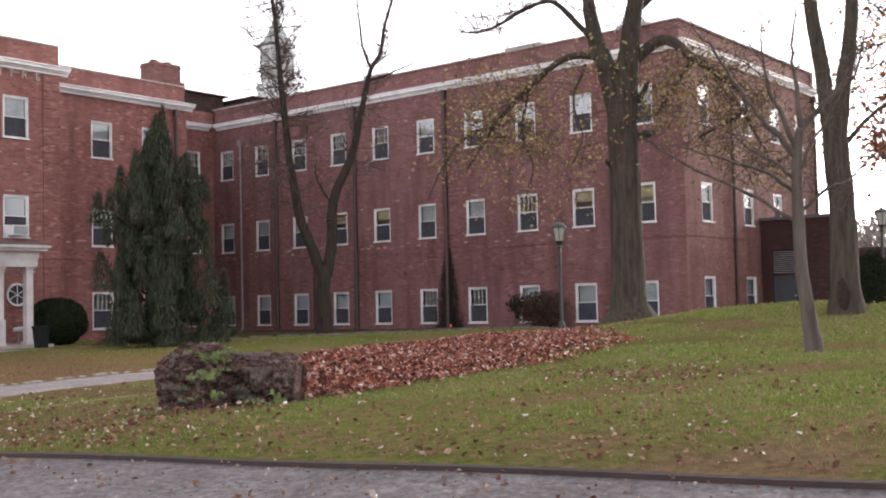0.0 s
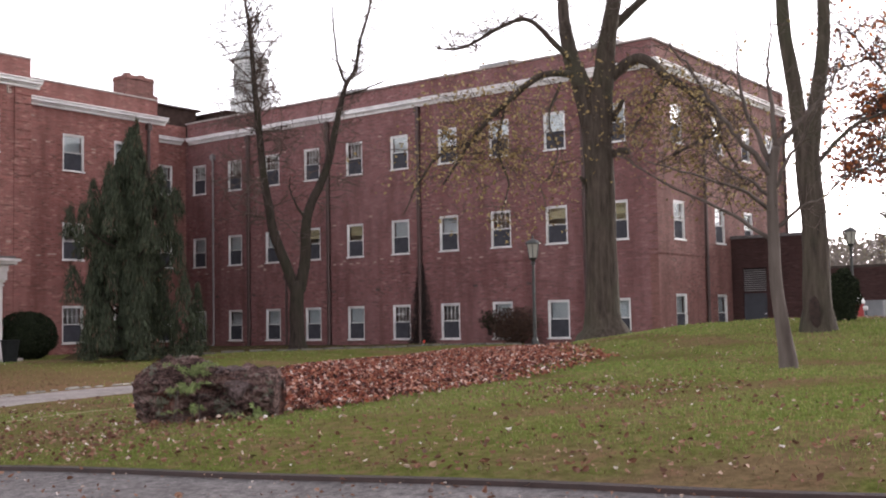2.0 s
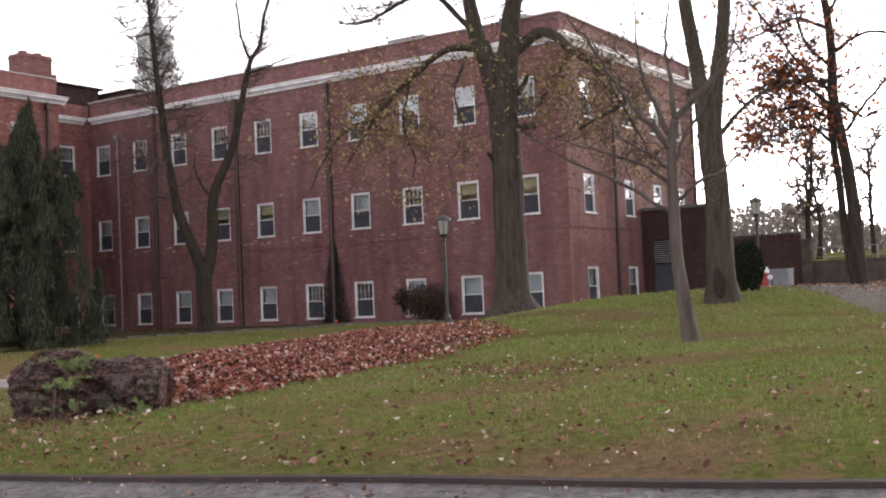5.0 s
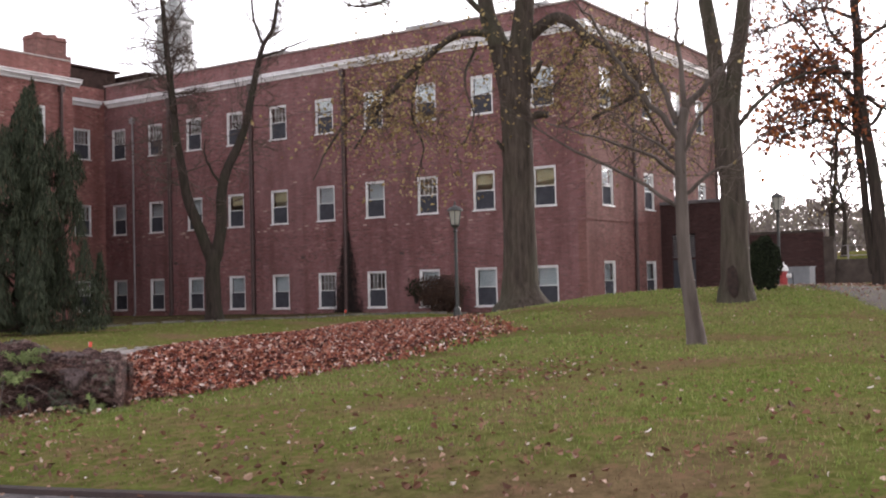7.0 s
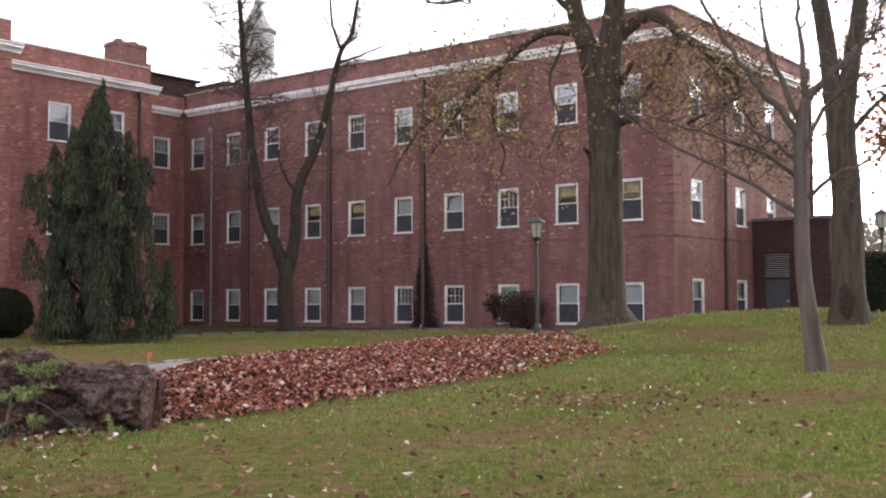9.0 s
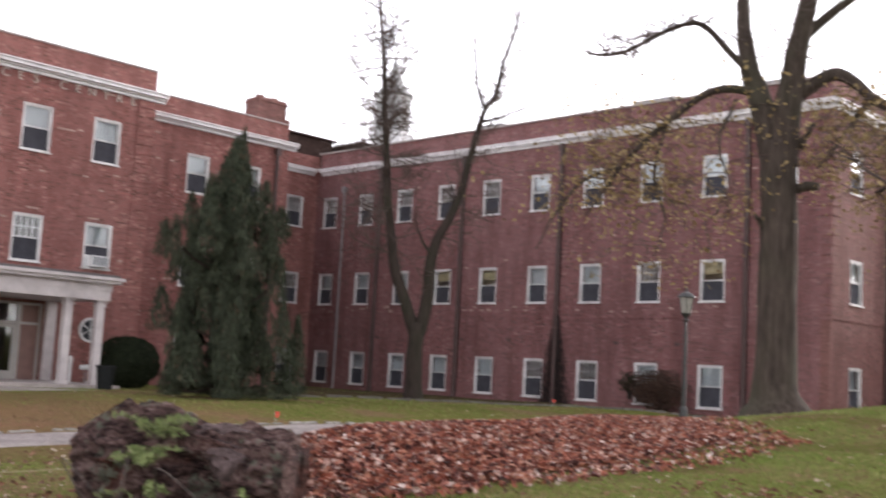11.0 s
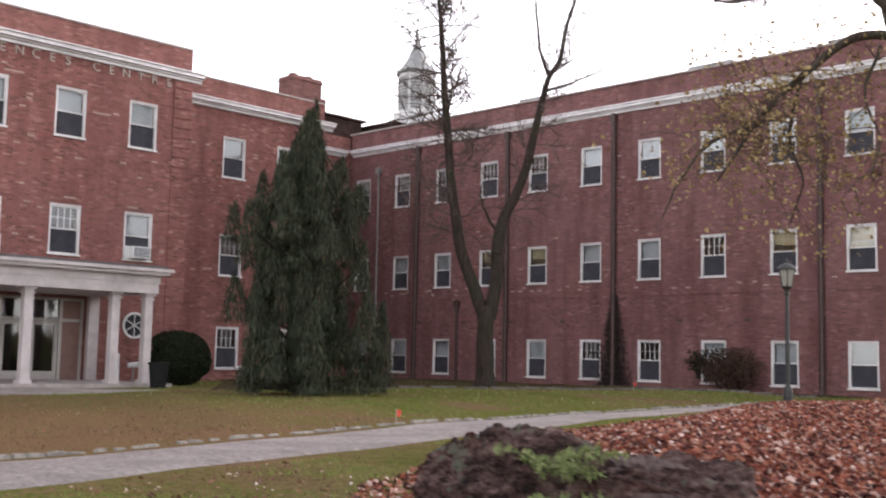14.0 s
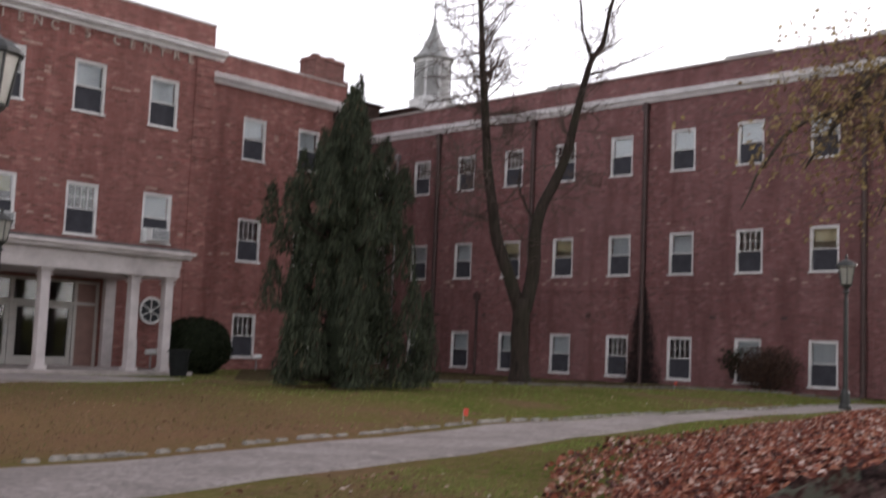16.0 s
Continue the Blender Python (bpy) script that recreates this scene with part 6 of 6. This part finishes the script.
lettering("SCIENCES", 15.55, 0.525)


def marker_flag(x, y):
    ob = thing("marker_flag", (x, y, gz(x, y)), "small orange marker flag on a wire", "flag", "marker flags on the lawn")
    q = Mesh()
    q.tube([(0, 0, -0.05), (0.01, 0, 0.22)], [0.004, 0.003], 4)
    q.link("wire", GALV, ob)
    q = Mesh()
    for s in (-1, 1):
        q.quad((0.01, 0.002 * s, 0.12), (0.07, 0.02 + 0.002 * s, 0.11), (0.08, 0.03 + 0.002 * s, 0.21), (0.01, 0.002 * s, 0.22))
    q.link("pennant", plain("orange_plastic", (0.55, 0.05, 0.02), 0.5, 0.1, 9), ob)


marker_flag(-17.0, 14.85)
marker_flag(-23.2, 30.2)

rp = Mesh()
cp = [(-9.95, 4.75 + 0.35 * i) for i in range(14)]
cp = [(x - 0.03 * i, y) for i, (x, y) in enumerate(cp)]
rp.tube([(x, y, gz(x, y) + 0.03) for x, y in cp], [0.004] * 14, 5)
tagged(rp.link("cord", plain("yellow_cord", (0.26, 0.23, 0.12), 0.7, 0.1, 8)), "taut yellow cord lying along the lawn", "cord")

hy = thing("fire_hydrant", (-8.05, 29.3, gz(-8.05, 29.3)), "small red fire hydrant with a white cap", "fire hydrant")
q = Mesh()
q.lathe(0, 0, [(0.15, -0.05), (0.15, 0.05), (0.10, 0.07), (0.10, 0.38), (0.13, 0.40)], 12)
barrel = q.link("barrel", RED, hy)
q = Mesh()
q.lathe(0, 0, [(0.13, 0.40), (0.125, 0.47), (0.09, 0.54), (0.03, 0.57), (0.03, 0.62)], 12)
q.link("bonnet", WHITE, hy)
for s in (-1, 1):
    q = Mesh()
    q.tube([(0.08 * s, 0, 0.28), (0.19 * s, 0, 0.28)], [0.055, 0.055], 8)
    q.link("outlet", WHITE, barrel)

DARK_WALL = brick_material("brick_dark_maroon", (0.03, 0.015, 0.014), (0.062, 0.027, 0.025), (0.10, 0.05, 0.044), (0.06, 0.042, 0.039), (0.045, 0.023, 0.021))
# -- the annex and garden wall at the end of the main block
ax0, ax1, ay = XR + 0.002, -15.2, 46.25
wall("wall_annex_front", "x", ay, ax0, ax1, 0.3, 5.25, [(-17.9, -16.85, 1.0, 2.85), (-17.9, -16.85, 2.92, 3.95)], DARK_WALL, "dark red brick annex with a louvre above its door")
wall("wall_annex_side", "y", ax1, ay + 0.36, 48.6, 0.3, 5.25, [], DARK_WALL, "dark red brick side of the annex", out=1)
q = Mesh()
q.box(ax0, ay - 0.08, 5.25, ax1 + 0.08, 48.6, 5.38)
tagged(q.link("roof_annex", ROOFING), "flat dark roof of the annex", "roof", kind="structure")
lv = thing("louvre", (-17.38, ay + 0.05, 2.92), "white louvred vent above the annex door", "vent", kind="structure")
for i in range(11):
    q = Mesh()
    z = 0.04 + i * 0.09
    q.quad((-0.5, 0, z), (0.5, 0, z), (0.5, 0.05, z + 0.025), (-0.5, 0.05, z + 0.025))
    q.quad((-0.5, 0, z), (0.5, 0, z), (0.5, 0.0, z - 0.015), (-0.5, 0.0, z - 0.015))
    q.link("slat", PIPE_GREY, lv)
q = Mesh()
q.box(-0.52, 0.12, 0, 0.52, 0.15, 1.03)
q.link("backing", BLACK, lv)
dr = thing("door_annex", (-17.38, ay + 0.1, 1.0), "dark blue-grey steel door of the annex", "door", kind="structure")
q = Mesh()
q.box(-0.52, 0, 0, 0.52, 0.06, 1.85)
q.box(-0.40, -0.012, 0.2, 0.40, -0.002, 0.85).box(-0.40, -0.012, 1.0, 0.40, -0.002, 1.7)
leaf_ob = q.link("leaf", plain("blue_grey_door", (0.035, 0.038, 0.048), 0.6, 0.15, 5), dr)
q = Mesh()
q.box(0.40, -0.06, 0.92, 0.46, -0.013, 0.98)
q.link("door_handle", GALV, leaf_ob)
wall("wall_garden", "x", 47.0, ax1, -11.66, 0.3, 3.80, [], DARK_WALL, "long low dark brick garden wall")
band("trim_coping_garden", "x", 47.36, ax1, -11.66, 3.80, 3.90, 0.42, DULL_STONE, "stone coping of the garden wall")
q = Mesh()
q.box(-11.66, 46.9, 0.3, -11.25, 47.4, 3.5, 0.02)
q.box(-11.655, 46.85, 3.5, -11.2, 47.45, 3.6, 0.02)
tagged(q.link("wall_pier", DULL_STONE), "pale rendered pier at the garden wall's end", "pier", kind="structure")
wall("wall_retaining", "x", 47.2, -11.25, 14, 0.3, 2.66, [], DULL_STONE, "low grey retaining wall below the raised lawn")
BOXGREY = plain("dull_grey_steel", (0.15, 0.155, 0.165), 0.6, 0.15, 3)
ub = thing("utility_box", (-11.85, 43.6, gz(-11.85, 43.6)), "light grey steel utility box by the garden wall", "utility box")
q = Mesh()
q.box(-0.62, -0.4, 0, 0.62, 0.4, 1.05, 0.03)
q.link("cabinet", BOXGREY, ub)
q = Mesh()
q.box(-0.65, -0.43, 1.05, 0.65, 0.43, 1.09)
q.link("lid", BOXGREY, ub)
q = Mesh()
q.box(-0.02, -0.412, 0.08, 0.012, -0.402, 0.86)
q.link("door_seam", BLACK, ub)
fn = thing("fence", (-11.2, 47.75, gz(-8, 47.75) - 0.05), "galvanised rail fence along the raised lawn", "fence")
for i in range(11):
    q = Mesh()
    q.tube([(0.3 + i * 2.1, 0, -0.4), (0.3 + i * 2.1, 0, 0.72)], [0.035, 0.035], 6)
    q.link("post", PIPE_GREY, fn)
for z in (0.3, 0.7):
    q = Mesh()
    q.tube([(0, 0, z), (21.5, 0, z)], [0.016, 0.016], 6)
    q.link("rail", PIPE_GREY, fn)

# -- fluorescent lights seen through the first-floor windows
for x, y, z in ((-36.9, 40.6, 7.55), (-34.2, 40.8, 7.6), (-23.0, 40.7, 7.6), (-22.4, 41.6, 7.6), (-20.2, 40.6, 7.6), (-19.9, 41.6, 7.6)):
    ob = thing("ceiling_light", (x, y, z), "lit fluorescent ceiling light in a room", "ceiling light", "fluorescent lights indoors")
    q = Mesh()
    q.box(-0.62, -0.1, 0.04, 0.62, 0.1, 0.09)
    q.link("housing", AC_WHITE, ob)
    for s in (-0.05, 0.05):
        q = Mesh()
        q.tube([(-0.6, s, 0.015), (0.6, s, 0.015)], [0.019, 0.019], 6)
        q.link("tube", GLOW, ob)
    for s in (-0.5, 0.5):
        q = Mesh()
        q.tube([(s, 0, 0.09), (s, 0, 8.15 - z)], [0.008, 0.008], 4)
        q.link("hanger", GALV, ob)

# -- odd bricks and quoins, set a little proud of the walls
rng = random.Random(141)
me_p = bpy.data.meshes.new("brick")
q = Mesh()
q.box(-0.012, 0.0, 0.0, 0.012, 0.20, 0.058, 0.004)
me_p.from_pydata(q.v, [], q.f)
me_p.materials.append(PALE_BRICK)
me_d = me_p.copy()
me_d.materials.clear()
me_d.materials.append(DARK_BRICK)
pav = bpy.data.objects["wall_pavilion"]
wng = bpy.data.objects["wall_wing"]
taken = [(y - 0.1, y + WW + 0.1, z - 0.1, z + WH + 0.1) for z in (4.83, 8.54) for y in pw] + [(y - 0.1, y + WW + 0.1, z - 0.1, z + WH + 0.1) for z in (1.27, 4.77, 8.54) for y in qw]


def odd_bricks(parent, face, y0, y1, count, dark):
    for _ in range(count):
        y, z = rng.uniform(y0, y1), rng.uniform(1.2, 11.0)
        if parent is pav and z < 4.5:
            z = rng.uniform(4.6, 11.0)
        run = rng.choice((1, 1, 1, 2, 2, 3))
        y, z = math.floor(y / 0.21) * 0.21, math.floor(z / 0.0677) * 0.0677 + 0.005
        for k in range(run):
            yy = y + 0.21 * k
            if yy + 0.2 > y1 or any(a < yy + 0.2 and yy < b and c < z + 0.06 and z < d for a, b, c, d in taken):
                continue
            o = new("brick", me_d if rng.random() < dark else me_p)
            o.parent = parent
            o.location = (face, yy + (0.0 if round(z / 0.0677) % 2 else 0.105), z)


odd_bricks(pav, PX + 0.002, 12.5, PY1 - 0.9, 95, 0.4)
odd_bricks(wng, QX + 0.002, PY1 + 0.3, QY1 - 0.3, 40, 0.4)
qm = bpy.data.meshes.new("quoin")
q = Mesh()
q.box(0.0, 0.0, 0.0, 0.03, 0.72, 0.27, 0.012)
qm.from_pydata(q.v, [], q.f)
qm.materials.append(BRICK_W)
z = 0.95
while z < 10.9:
    o = new("quoin", qm)
    o.parent = pav
    o.location = (PX + 0.001, PY1 - 0.725, z)
    z += 0.34
qx, qe = bpy.data.meshes.new("quoin"), bpy.data.meshes.new("quoin")
for me, box, mt in ((qx, (-0.62, -0.03, 0.0, 0.028, 0.0, 0.26), BRICK_X), (qe, (0.0, 0.0, 0.0, 0.03, 0.60, 0.26), BRICK_Y)):
    q = Mesh()
    q.box(*box, 0.01)
    me.from_pydata(q.v, [], q.f)
    me.materials.append(mt)
z = 4.55
while z < 11.4:
    for me, wl, at in ((qx, "wall_main_front", (XR, FY - 0.001, z)), (qe, "wall_main_end", (XR + 0.001, FY, z))):
        o = new("quoin", me)
        o.parent = bpy.data.objects[wl]
        o.location = at
    z += 0.34
me_x = bpy.data.meshes.new("brick")
q = Mesh()
q.box(0.0, -0.012, 0.0, 0.20, 0.012, 0.058, 0.004)
me_x.from_pydata(q.v, [], q.f)
me_x.materials.append(PALE_BRICK)
front = bpy.data.objects["wall_main_front"]
for _ in range(70):
    x, z = math.floor(rng.uniform(XL + 1, XR - 1) / 0.21) * 0.21, math.floor(rng.choice((rng.uniform(4.6, 4.9), rng.uniform(4.5, 11.4))) / 0.0677) * 0.0677 + 0.005
    if any(a - 0.2 < x < a + WW + 0.1 for a in cols) and any(c - 0.15 < z < c + WH + 0.1 for c, _ in rows_main):
        continue
    o = new("brick", me_x)
    o.parent = front
    o.location = (x, FY - 0.002, z)
